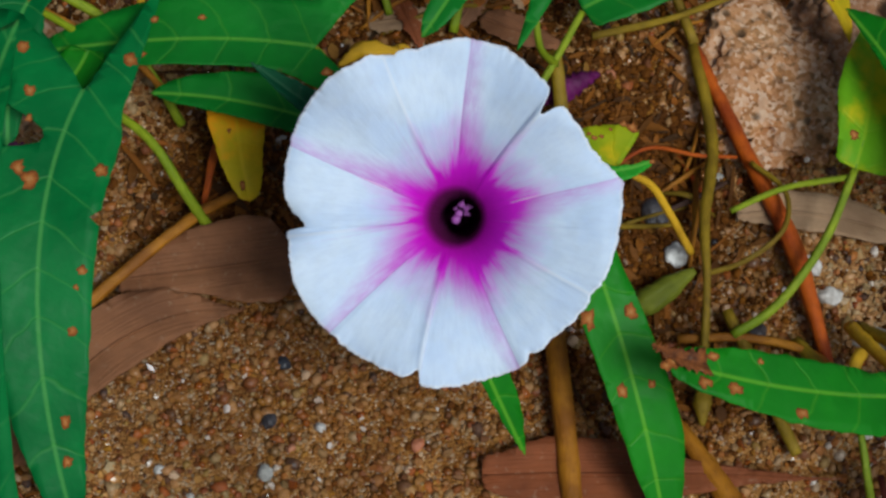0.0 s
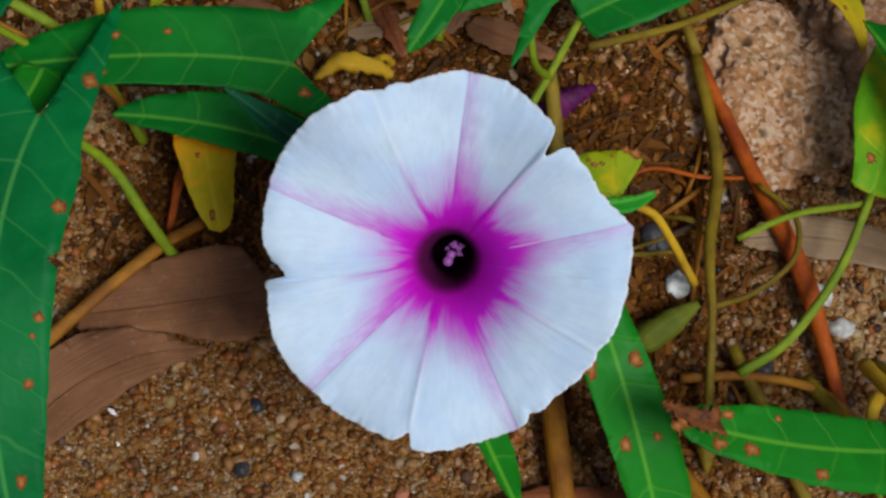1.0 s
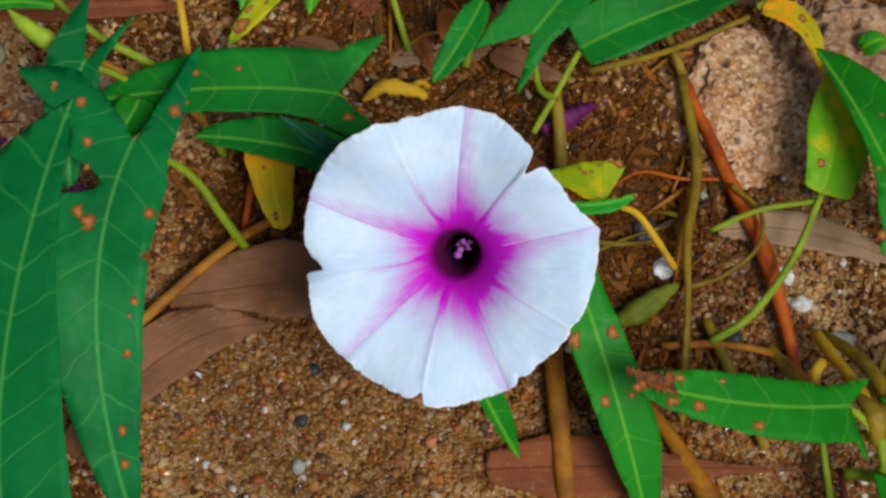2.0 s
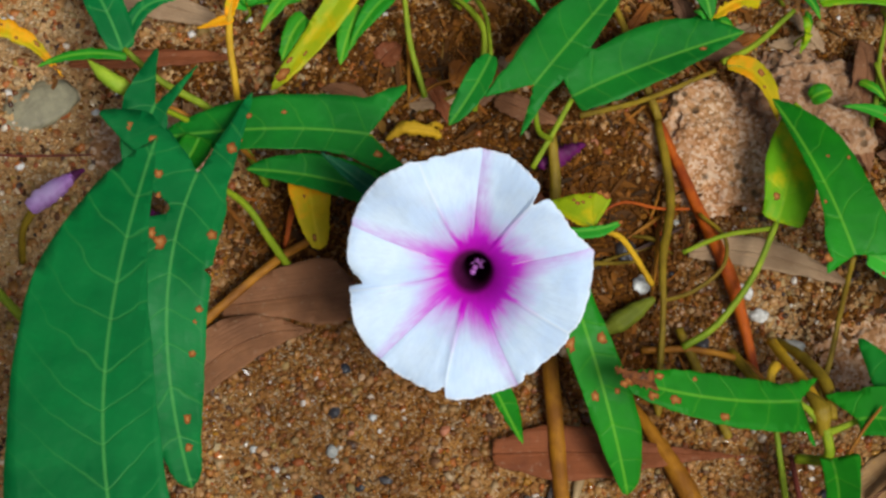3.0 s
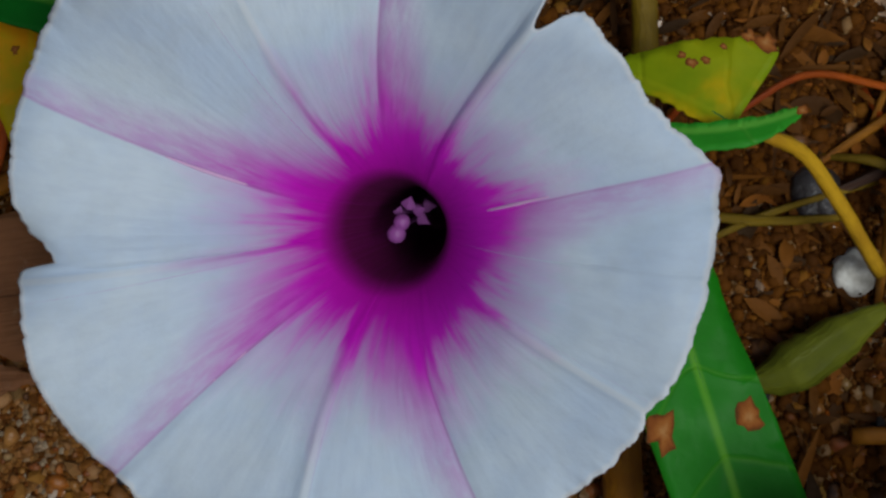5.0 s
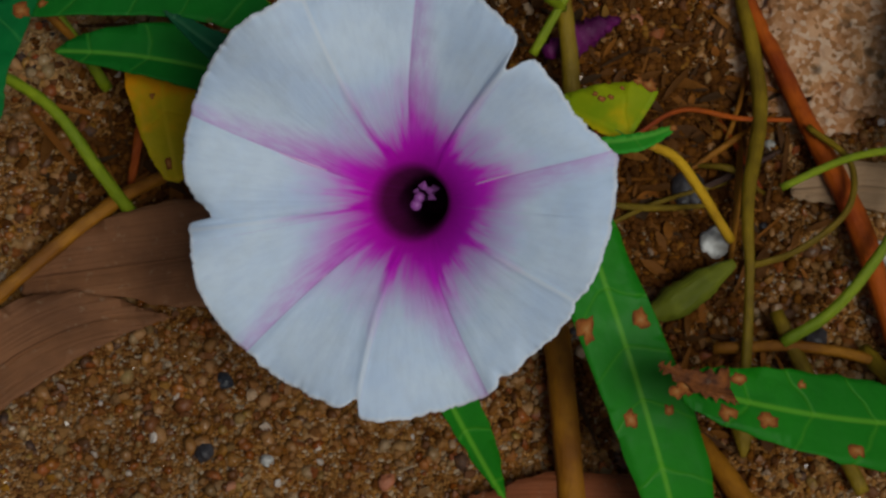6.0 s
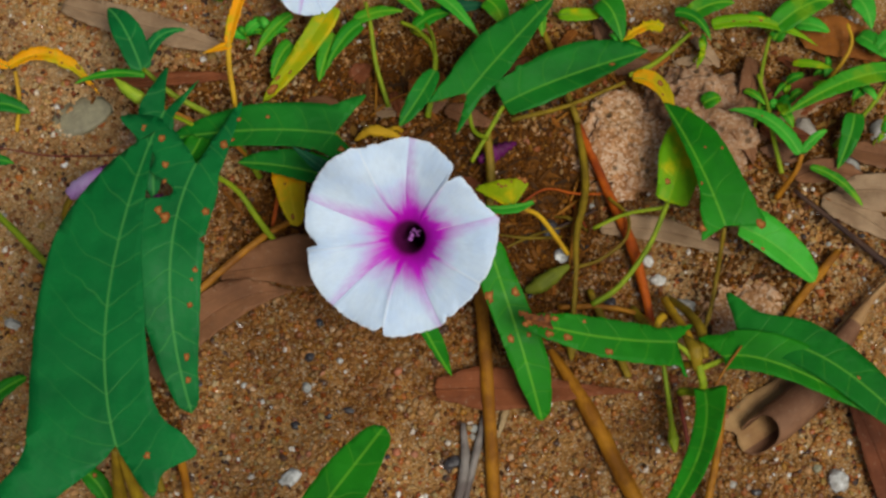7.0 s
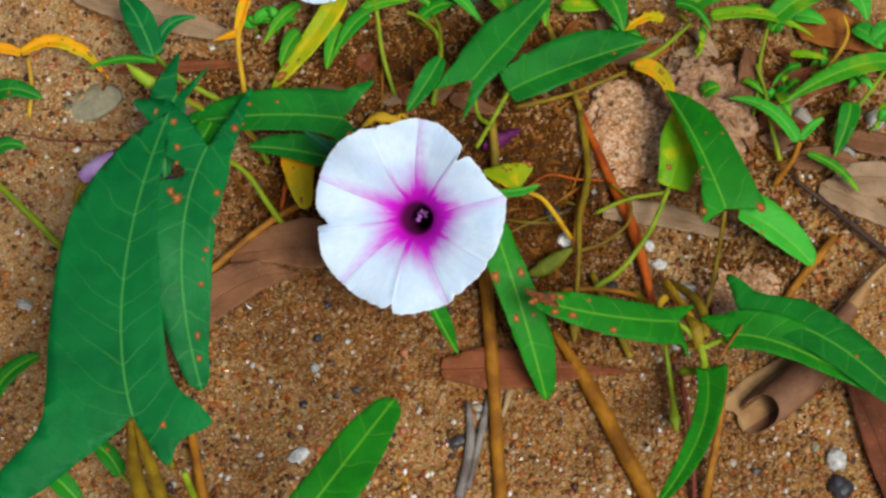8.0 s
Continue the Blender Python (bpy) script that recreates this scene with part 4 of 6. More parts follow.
BALL_V = [(math.sin(math.pi * i / 8) * math.cos(math.pi * j / 6), math.sin(math.pi * i / 8) * math.sin(math.pi * j / 6), math.cos(math.pi * i / 8)) for i in range(9) for j in range(12)]
BALL_F = [(i * 12 + j, (i + 1) * 12 + j, (i + 1) * 12 + (j + 1) % 12, i * 12 + (j + 1) % 12) for i in range(8) for j in range(12)]
build_flower()

# ---------------------------------------------------------------- left shoot: two long leaves
shoot = thing("leafy_shoot", (-5.74, -9.02, 0.09), "leafy vine shoot with long dark green arrow-shaped leaf", "vine plant", "vine plants")
tube("petiole", [(-6.97, -7.26, 7.71), (-6.61, -8.08, 5.74), (-6.17, -9.11, 2.71), (-5.59, -9.64, -0.03)], (0.105, 0.231, 0.273), STEM_OLIVE, shoot)
tube("petiole", [(-7.05, -7.3, 7.6), (-7.1, -8.1, 5.4), (-6.85, -8.9, 3.2), (-6.2, -9.6, -0.03)], (0.12, 0.26, 0.30), STEM_OLIVE, shoot, "yellowed translucent stalk")
tube("petiole", [(-5.7, -8.11, 5.36), (-5.21, -9.13, 2.26), (-5.05, -9.85, -0.03)], (0.103, 0.144, 0.165), STEM_GREEN, shoot)
tube("stem", [(-6.16, -5.62, 2.11), (-5.92, -6.5, 1.07), (-5.59, -7.81, 0.09)], (0.112, 0.14, 0.187), STEM_BROWN, shoot)
leaf(shoot, (-7.0, -7.25, 7.82), (-7.68, -3.15, 8.07), (-7.16, 2.34, 6.98), (2.7, 2.28, 2.05, 1.95, 1.79, 1.01), (1.55, 1.29, 1.22, 1.03, 0.63, 0.31), ((-1.42, 4.94, (-0.36, 0.57), (-0.82, 1.72), (-1.38, 3.22)), (-0.83, 2.07, (-0.55, 0.14), (-1.6, 0.57), (-1.05, 1.09))), LEAF, "broad dark green arrow-shaped leaf with pale midrib", roll=10, fold=4, seed=1, wavy=0.07, scars=((-0.05, 0.77, 0.092),))

for a, m, b, w in (((-9.1, -8.4, 2.3), (-9.85, -7.8, 2.6), (-10.5, -7.55, 2.4), 0.34), ((-7.9, -7.6, 2.6), (-8.4, -7.0, 2.9), (-9.0, -6.7, 2.8), 0.30)):
    half = tuple(w * f for f in (0.5, 0.85, 1.0, 0.95, 0.75, 0.4))
    leaf(shoot, a, m, b, half, half, mat=LEAF_BRIGHT, label="small green leaf with brown scars", seed=int(-a[0] * 10), scars=((0.5, 0.1, 0.07), (0.75, -0.1, 0.05)))
    tube("petiole", [a, (a[0] + 0.8, a[1] - 0.5, 1.4), (-6.4, -9.4, 0.0)], (0.05, 0.06, 0.07), STEM_GREEN, shoot)

shoot2 = thing("leafy_shoot", (-6.34, 2.72, 0.07), "leafy vine shoot with insect-eaten hanging leaf", "vine plant", "vine plants")
leaf(shoot2, (-6.38, 2.85, 3.42), (-6.81, -0.69, 3.19), (-5.95, -4.4, 1.15), (0.85, 1.02, 1.0, 0.97, 0.81, 0.49), (1.27, 1.27, 1.3, 1.04, 0.78, 0.51), ((-2.67, 0.38, (-0.27, 0.06), (-1.25, 0.15)), (-0.55, 2.74, (-0.45, 0.52), (-1.03, 1.61))), LEAF, "long dark green leaf with brown insect scars", fold=4, seed=2, wavy=0.10, bites=((0.155, 0.46, 0.32, 1), (0.34, 0.14, 0.81, -1)), blunt=0.8,
     holes=((0.0, 0.897, 0.123), (0.03, -0.472, 0.094)),
     scars=((0.21, -0.831, 0.113), (0.27, 0.349, 0.16), (0.245, 0.585, 0.11), (0.48, -0.755, 0.085), (0.52, -0.661, 0.047), (0.62, -0.585, 0.076), (0.81, -0.274, 0.085), (0.89, -0.17, 0.085), (-0.05, 1.322, 0.10), (-0.06, 1.983, 0.10), (-0.12, -0.519, 0.123), (-0.25, -0.567, 0.076), (0.05, 0.85, 0.094), (0.12, 0.661, 0.066)))
leaf(shoot2, (-7.55, 4.56, 3.35), (-7.74, 3.49, 3.17), (-7.66, 1.86, 2.55), (0.34, 0.43, 0.47, 0.43, 0.36, 0.21), (0.77, 0.74, 0.64, 0.57, 0.43, 0.26), ((-1.43, 0.43), (-1.34, 0.64)), LEAF, "green arrow-shaped leaf", seed=20, fold=6)
leaf(shoot2, (-6.47, 4.16, 2.42), (-6.66, 3.61, 2.45), (-7.05, 2.98, 2.36), (0.31, 0.38, 0.42, 0.38, 0.31, 0.15), (0.31, 0.38, 0.42, 0.38, 0.31, 0.15), mat=LEAF_BRIGHT, seed=21)
tube("petiole", [(-6.36, 2.81, 3.35), (-5.27, 2.64, 2.13), (-4.5, 1.94, 1.23), (-3.73, 1.28, 0.23)], (0.08, 0.096, 0.112), STEM_GREEN, shoot2)
tube("stem", [(-8.52, 6.33, 2.53), (-7.56, 5.66, 2.22), (-6.26, 5.23, 1.56), (-5.41, 4.52, 1.05), (-4.74, 3.84, 0.17)], (0.076, 0.099, 0.099, 0.091), STEM_GREEN, shoot2)
tube("stem", [(-7.96, 5.28, 2.24), (-6.92, 4.94, 1.91), (-5.86, 4.66, 1.47), (-5.01, 4.21, 0.65)], (0.061, 0.077, 0.077), STEM_BROWN, shoot2)
tube("petiole", [(-7.53, 4.53, 3.29), (-7.0, 4.64, 2.51), (-6.22, 4.61, 1.59)], (0.073, 0.073, 0.081), STEM_GREEN, shoot2)
leaf(shoot2, (-8.54, 6.26, 2.53), (-9.23, 7.56, 2.74), (-9.89, 8.36, 2.51), (0.31, 0.39, 0.43, 0.43, 0.33, 0.17), (0.31, 0.43, 0.49, 0.47, 0.35, 0.17), mat=LEAF, label="young green leaf at a shoot tip", seed=22)
leaf(shoot2, (-8.47, 6.57, 2.51), (-8.12, 7.42, 2.64), (-7.33, 7.82, 2.44), (0.13, 0.19, 0.21, 0.2, 0.15, 0.08), (0.13, 0.19, 0.23, 0.21, 0.16, 0.08), mat=LEAF, seed=23)
leaf(shoot2, (-8.43, 6.08, 2.55), (-9.54, 6.03, 2.67), (-10.61, 5.63, 2.57), (0.09, 0.12, 0.15, 0.16, 0.12, 0.06), (0.09, 0.12, 0.13, 0.13, 0.1, 0.06), mat=LEAF_BRIGHT, seed=24)
tube("bud", [(-9.34, 5.79, 2.93), (-8.97, 5.49, 2.89), (-8.49, 5.22, 2.78), (-7.81, 5.04, 2.49)], (0.016, 0.179, 0.211, 0.081), BUD_GREEN, shoot2, "pale green pointed bud")
tube("wilted_bud", [(-7.77, 1.83, 2.49), (-7.51, 1.98, 2.54), (-7.18, 2.02, 2.48)], (0.086, 0.171, 0.051), WILTED, shoot2, "dark purple wilted bud", rough=0.3)

# ---------------------------------------------------------------- behind the flower
vine = thing("flowering_vine", (2.25, 1.5, 0.12), "sprawling vine with arrow-shaped green leaves and olive stems", "vine plant", "vine plants")
leaf(vine, (-2.28, 4.44, 2.77), (-4.72, 4.44, 2.65), (-7.61, 4.16, 2.06), (0.77, 0.64, 0.56, 0.55, 0.51, 0.29), (0.96, 0.94, 0.91, 0.87, 0.71, 0.38), ((-1.71, 1.28), (-0.78, 1.41)), LEAF_MID, "green arrow-shaped leaf with pale midrib", seed=3, fold=4, scars=((0.44, 0.423, 0.058), (0.64, -0.308, 0.064), (-0.05, -0.513, 0.09)))
leaf(vine, (-1.91, 2.97, 2.49), (-3.55, 3.33, 2.47), (-5.27, 3.48, 2.21), (0.35, 0.39, 0.4, 0.37, 0.29, 0.18), (0.49, 0.56, 0.6, 0.58, 0.47, 0.28), mat=LEAF_MID, seed=4)
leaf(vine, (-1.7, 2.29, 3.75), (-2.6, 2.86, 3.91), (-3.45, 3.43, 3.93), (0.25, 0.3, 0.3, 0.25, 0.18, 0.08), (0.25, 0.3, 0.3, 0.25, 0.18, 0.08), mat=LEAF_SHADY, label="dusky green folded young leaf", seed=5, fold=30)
leaf(vine, (-3.65, 3.66, 1.79), (-3.58, 2.87, 1.77), (-3.27, 1.78, 1.46), (0.47, 0.56, 0.56, 0.48, 0.40, 0.29), (0.47, 0.56, 0.56, 0.48, 0.40, 0.29), mat=LEAF_GOLD, label="yellowed withering leaf", seed=6, blunt=0.8, scars=((0.88, 0.082, 0.057), (0.4, 0.164, 0.041)))
tube("petiole", [(-2.28, 4.43, 2.74), (-1.68, 3.89, 2.44), (-0.72, 2.89, 1.42), (0.27, 1.85, 0.27)], (0.063, 0.071, 0.079), STEM_GREEN, vine)
leaf(vine, (1.75, 6.0, 3.04), (2.77, 7.42, 3.18), (4.33, 9.61, 3.0), (0.81, 0.86, 0.91, 0.9, 0.68, 0.37), (0.44, 0.48, 0.53, 0.51, 0.38, 0.22), ((-1.0, 0.78), (-1.24, 0.56)), LEAF_MID, "green arrow-shaped leaf with long narrow lobes", seed=7, fold=4)
leaf(vine, (0.67, 6.83, 2.75), (0.24, 5.82, 2.85), (-0.31, 4.9, 2.6), (0.16, 0.27, 0.34, 0.34, 0.28, 0.18), (0.16, 0.27, 0.34, 0.34, 0.28, 0.18), mat=LEAF_MID, label="narrow folded green leaf behind the flower", seed=71, fold=14)
tube("petiole", [(0.67, 6.85, 2.72), (0.54, 8.21, 2.1), (0.21, 9.19, 1.3)], (0.055, 0.06, 0.065), STEM_GREEN, vine)
leaf(vine, (2.9, 6.33, 1.63), (4.71, 7.29, 1.8), (7.47, 8.63, 1.48), (0.71, 0.77, 0.86, 0.98, 0.92, 0.55), (0.49, 0.57, 0.66, 0.61, 0.49, 0.26), mat=LEAF_MID, label="green leaf with a torn edge", seed=8, scars=((0.8, 0.111, 0.068),), holes=((0.26, -0.799, 0.135),))
leaf(vine, (2.66, 0.87, 3.57), (3.77, -1.7, 2.62), (4.7, -3.78, 0.77), (0.39, 0.44, 0.54, 0.63, 0.67, 0.46), (0.53, 0.6, 0.61, 0.53, 0.42, 0.26), mat=LEAF_BRIGHT, label="dark green hanging leaf with brown scars", seed=9, blunt=0.7, fold=5, scars=((0.26, 0.474, 0.149), (0.28, -0.316, 0.114), (0.5, 0.246, 0.105), (0.51, -0.316, 0.07)))
leaf(vine, (0.79, -1.9, 4.26), (1.29, -2.52, 3.53), (1.85, -3.09, 2.55), (0.35, 0.38, 0.36, 0.33, 0.24, 0.12), (0.16, 0.17, 0.16, 0.13, 0.1, 0.05), mat=LEAF_BRIGHT, label="bright green pointed young leaf", seed=10, fold=12)
leaf(vine, (3.42, 2.46, 2.66), (2.85, 2.76, 2.62), (2.2, 3.05, 2.4), (0.14, 0.15, 0.15, 0.14, 0.12, 0.08), (0.82, 0.86, 0.78, 0.6, 0.42, 0.22), mat=LEAF_SPOTTED, label="small spotted leaf, green along its rib and yellow at its torn edge", seed=11, blunt=0.9, fold=9, rag=0.02,
     scars=((0.14, 0.86, 0.09), (0.25, 0.84, 0.06), (0.42, 0.42, 0.036), (0.50, 0.34, 0.045), (0.58, 0.37, 0.04), (0.36, 0.62, 0.03)))
leaf(vine, (2.45, 2.33, 2.72), (3.3, 2.3, 2.95), (4.06, 2.6, 2.9), (0.06, 0.07, 0.08, 0.08, 0.07, 0.05), (0.12, 0.18, 0.22, 0.23, 0.19, 0.1), mat=LEAF_PALE, label="bright green folded half of the spotted leaf", seed=12, blunt=0.5, scars=((0.97, 0.02, 0.055),))
tube("petiole", [(3.74, 2.42, 2.58), (4.18, 2.42, 2.15), (4.66, 2.16, 1.5), (5.24, 1.73, 0.69)], (0.073, 0.081, 0.081), STEM_YELLOW, vine)
tube("stem", [(2.26, 1.63, 0.38), (2.65, -0.34, 0.61), (3.08, -3.62, 0.42), (3.46, -6.91, 0.27), (3.77, -10.06, 0.16)], (0.206, 0.215, 0.206, 0.223, 0.241), STEM_BROWN, vine)
tube("stem", [(5.36, 6.3, 0.52), (5.69, 4.14, 0.65), (5.47, 2.32, 0.89), (5.51, 1.03, 0.86), (5.5, -0.86, 0.45)], (0.125, 0.133, 0.109, 0.078, 0.094), STEM_OLIVE, vine)
tube("bud", [(5.51, -0.69, 0.5), (5.51, -1.2, 0.37), (5.53, -1.62, 0.29)], (0.098, 0.196, 0.041), STEM_OLIVE, vine, "small olive drooping bud")
tube("bud", [(5.29, 1.34, 0.75), (4.82, 1.0, 0.65), (4.36, 0.66, 0.54), (3.96, 0.49, 0.49)], (0.079, 0.254, 0.285, 0.095), BUD_OLIVE, vine, "plump olive-green seed pod")
tube("stem", [(5.36, 6.3, 0.52), (6.29, 4.29, 0.5), (7.34, 1.99, 0.53), (8.06, -0.66, 0.4)], (0.123, 0.162, 0.192, 0.115), STEM_ORANGE, vine)
tube("stem", [(2.44, 5.57, 1.23), (2.67, 4.08, 0.75), (2.67, 2.77, 0.27)], (0.134, 0.149, 0.149), STEM_OLIVE, vine)
tube("stem", [(6.79, 7.68, 0.97), (4.95, 6.7, 1.0), (3.2, 6.08, 1.01)], (0.064, 0.071, 0.085), STEM_OLIVE, vine)
tube("stem", [(5.02, 0.03, 0.44), (6.46, 0.13, 0.5), (7.78, -0.17, 0.5), (8.74, -1.25, 0.46)], (0.097, 0.088, 0.072), STEM_BROWN, vine)
tube("stem", [(5.99, 0.68, 0.44), (6.61, -0.64, 0.45), (7.33, -2.08, 0.35)], (0.122, 0.13, 0.113), STEM_OLIVE, vine)
tube("petiole", [(1.75, 5.96, 2.98), (1.98, 5.15, 2.24), (2.45, 5.27, 1.24)], (0.063, 0.071, 0.079), STEM_GREEN, vine)
tube("petiole", [(2.9, 6.27, 1.63), (2.46, 5.37, 1.39), (2.01, 4.52, 1.05)], (0.075, 0.075, 0.075), STEM_GREEN, vine)
tube("wilted_flower", [(2.2, 4.78, 0.59), (2.64, 4.96, 0.69), (3.06, 5.23, 0.73), (3.41, 5.43, 0.68)], (0.109, 0.246, 0.181, 0.043), WILTED, vine, "dark purple wilted flower", rough=0.35, seed=4)
tube("rootlet", [(3.7, 3.49, 0.41), (4.44, 3.93, 0.6), (5.37, 3.8, 0.71), (6.21, 3.9, 0.55)], (0.037, 0.045, 0.037), STEM_ORANGE, vine)

# ---------------------------------------------------------------- right: arrow leaf on its stem
plant_r = thing("climbing_vine", (7.37, -0.31, 0.18), "vine plant with bright green arrow-shaped leaf on thin stalk", "vine plant", "vine plants")
leaf(plant_r, (9.87, 2.12, 3.06), (8.93, 4.24, 3.18), (7.92, 6.33, 2.53), (0.66, 0.62, 0.33, 0.22, 0.17, 0.09), (1.16, 1.12, 1.05, 1.01, 0.85, 0.47), ((-0.22, 0.85), (-0.4, 1.16)), LEAF_BRIGHT, "bright green arrow-shaped leaf with brown speckles", seed=13, fold=4, scars=((0.03, -0.713, 0.093), (-0.06, 1.046, 0.132), (0.32, -0.202, 0.047), (0.55, 0.388, 0.039), (0.5, 0.853, 0.047)))
leaf(plant_r, (8.23, 3.29, 1.75), (8.55, 4.75, 1.92), (8.78, 6.68, 1.61), (0.4, 0.48, 0.59, 0.7, 0.59, 0.34), (0.6, 0.65, 0.72, 0.77, 0.69, 0.39), mat=LEAF_TURNING, label="yellow-green leaf turning yellow along one edge", seed=14, scars=((0.22, -0.201, 0.096), (0.6, 0.482, 0.048)))
leaf(plant_r, (10.38, 2.4, 2.39), (11.64, 1.92, 2.05), (12.91, 1.13, 1.36), (0.69, 0.75, 0.72, 0.65, 0.56, 0.41), (0.34, 0.4, 0.46, 0.48, 0.41, 0.28), mat=LEAF_PALE, label="pale green leaf showing its underside", seed=15, blunt=0.8, scars=((0.2, 0.345, 0.056), (0.35, 0.376, 0.063)))
tube("petiole", [(9.85, 2.08, 3.0), (9.8, 0.91, 1.85), (9.64, -0.23, 1.41), (9.28, -1.39, 1.32)], (0.068, 0.076, 0.076), STEM_OLIVE, plant_r)
tube("petiole", [(8.23, 3.29, 1.75), (7.71, 1.93, 1.34), (6.9, 0.74, 0.87), (6.07, 0.15, 0.55)], (0.081, 0.089, 0.097), STEM_GREEN, plant_r)
tube("petiole", [(8.13, 3.15, 1.64), (6.98, 3.0, 1.25), (5.99, 2.59, 0.88)], (0.063, 0.063, 0.063), STEM_GREEN, plant_r)
tube("tendril", [(6.44, 3.71, 0.76), (7.05, 3.05, 0.98), (7.0, 2.24, 1.0), (6.26, 1.56, 0.91), (5.46, 1.27, 0.75)], (0.055, 0.055, 0.055), STEM_OLIVE, plant_r)
leaf(plant_r, (7.01, 7.66, 1.37), (7.88, 7.33, 1.46), (8.35, 6.21, 1.37), (0.18, 0.3, 0.33, 0.3, 0.24, 0.12), (0.12, 0.19, 0.24, 0.22, 0.18, 0.1), mat=LEAF_GOLD, label="drooping yellow leaf with rusty blotches", seed=25, wavy=0.2, scars=((0.45, -0.121, 0.085), (0.62, 0.061, 0.048)))
tube("stem", [(8.85, 9.49, 1.21), (7.79, 8.41, 1.14), (6.9, 7.78, 1.31)], (0.069, 0.083, 0.083), STEM_GREEN, plant_r)

# ---------------------------------------------------------------- right front shoot
shoot3 = thing("leafy_shoot", (8.4, -3.02, 0.19), "leafy vine shoot with scarred leaves and hanging bud", "vine plant", "vine plants")
leaf(shoot3, (8.5, -1.67, 2.97), (6.16, -2.05, 4.12), (3.93, -1.88, 4.67), (0.8, 0.77, 0.71, 0.61, 0.49, 0.36), (0.45, 0.46, 0.55, 0.59, 0.53, 0.37), ((0.0, 1.16), (-0.74, 0.53)), LEAF_BRIGHT, "dark green leaf with burnt brown tip", seed=16, blunt=0.9, fold=3, rag=0.03, scars=((0.97, 0.018, 0.134), (0.995, 0.107, 0.089), (0.995, -0.107, 0.098), (0.93, 0.196, 0.08), (0.72, -0.196, 0.116), (0.82, 0.276, 0.089), (0.45, -0.428, 0.098), (0.84, -0.214, 0.125), (0.62, 0.374, 0.062)))
leaf(shoot3, (4.65, -1.87, 4.56), (4.2, -1.86, 4.70), (3.68, -1.62, 4.66), (0.24, 0.22, 0.20, 0.17, 0.13, 0.08), (0.28, 0.26, 0.22, 0.17, 0.12, 0.08), mat=BURNT, label="brittle burnt brown leaf tip", seed=216, blunt=0.9, fold=20, wavy=0.5, rag=0.06, rib=False, name="burnt_tip")
leaf(shoot3, (10.82, -1.52, 2.99), (13.14, -2.2, 3.47), (16.09, -4.76, 3.38), (0.95, 0.82, 0.84, 0.74, 0.62, 0.37), (0.29, 0.41, 0.56, 0.64, 0.61, 0.37), ((-0.65, 1.65, (-0.38, 0.25), (-0.55, 0.91)), (0.33, 0.29)), LEAF_MID, "dark green arrow-shaped leaf arching over sand", seed=17, fold=3, scars=((0.8, -0.099, 0.074), (0.62, -0.082, 0.049), (0.9, 0.247, 0.058)))
leaf(shoot3, (9.92, -2.02, 2.88), (11.91, -2.36, 3.26), (15.32, -4.03, 3.22), (0.68, 0.78, 0.83, 0.85, 0.72, 0.42), (0.42, 0.46, 0.46, 0.41, 0.32, 0.17), ((-0.58, 0.76), (0.0, 0.42)), LEAF_BRIGHT, "bright green narrow leaf beneath another leaf", seed=117, fold=8, scars=((0.78, -0.085, 0.076),))
leaf(shoot3, (9.47, -2.85, 2.13), (9.14, -5.35, 3.58), (7.6, -8.25, 5.19), (0.67, 0.6, 0.48, 0.41, 0.34, 0.22), (0.37, 0.37, 0.39, 0.39, 0.32, 0.17), mat=LEAF_BRIGHT, label="folded bright green curved leaf", seed=18, fold=22)
tube("stem", [(9.23, -2.1, 2.5), (8.72, -1.93, 1.71), (8.05, -0.89, 0.96), (7.36, 0.2, 0.34)], (0.117, 0.134, 0.134), STEM_OLIVE, shoot3)
tube("stem", [(9.24, -2.19, 2.51), (9.41, -2.8, 2.0), (8.8, -2.73, 1.36)], (0.128, 0.128, 0.128), STEM_GREEN, shoot3)
tube("stem", [(8.75, -1.29, 2.53), (9.09, -1.79, 2.62), (9.21, -2.32, 2.38)], (0.055, 0.277, 0.129), STEM_OLIVE, shoot3)
tube("stem", [(8.2, -0.48, 1.78), (8.03, -0.83, 1.92), (8.19, -1.63, 1.57)], (0.14, 0.114, 0.088), STEM_YELLOW, shoot3)
tube("stalk", [(8.32, 0.42, 0.75), (8.55, -0.35, 1.6), (8.85, -1.15, 2.35), (9.12, -1.85, 2.62)], (0.15, 0.13, 0.12, 0.17), STEM_YELLOW, shoot3, "dry golden stalk sheath")
tube("stalk", [(8.45, 0.45, 0.8), (8.95, -0.3, 1.75), (9.3, -1.1, 2.4), (9.42, -1.95, 2.5)], (0.10, 0.15, 0.16, 0.12), STEM_OLIVE, shoot3)
tube("twiglet", [(9.72, -2.85, 2.75), (10.09, -2.21, 3.0), (10.41, -1.75, 3.26)], (0.047, 0.047, 0.028), STEM_BROWN, shoot3)
tube("petiole", [(10.95, -1.53, 2.85), (9.97, -1.99, 2.56), (9.21, -2.32, 2.38)], (0.074, 0.083, 0.092), STEM_GREEN, shoot3)
tube("petiole", [(8.48, -1.69, 2.9), (8.8, -1.85, 2.7), (9.22, -2.21, 2.44)], (0.074, 0.084, 0.093), STEM_GREEN, shoot3)
tube("bud", [(8.29, -1.83, 1.27), (8.48, -2.68, 0.99), (8.66, -3.61, 0.77), (8.73, -4.08, 0.66), (8.81, -4.44, 0.6)], (0.07, 0.079, 0.087, 0.192, 0.052), STEM_GREEN, shoot3, "hanging green flower bud")
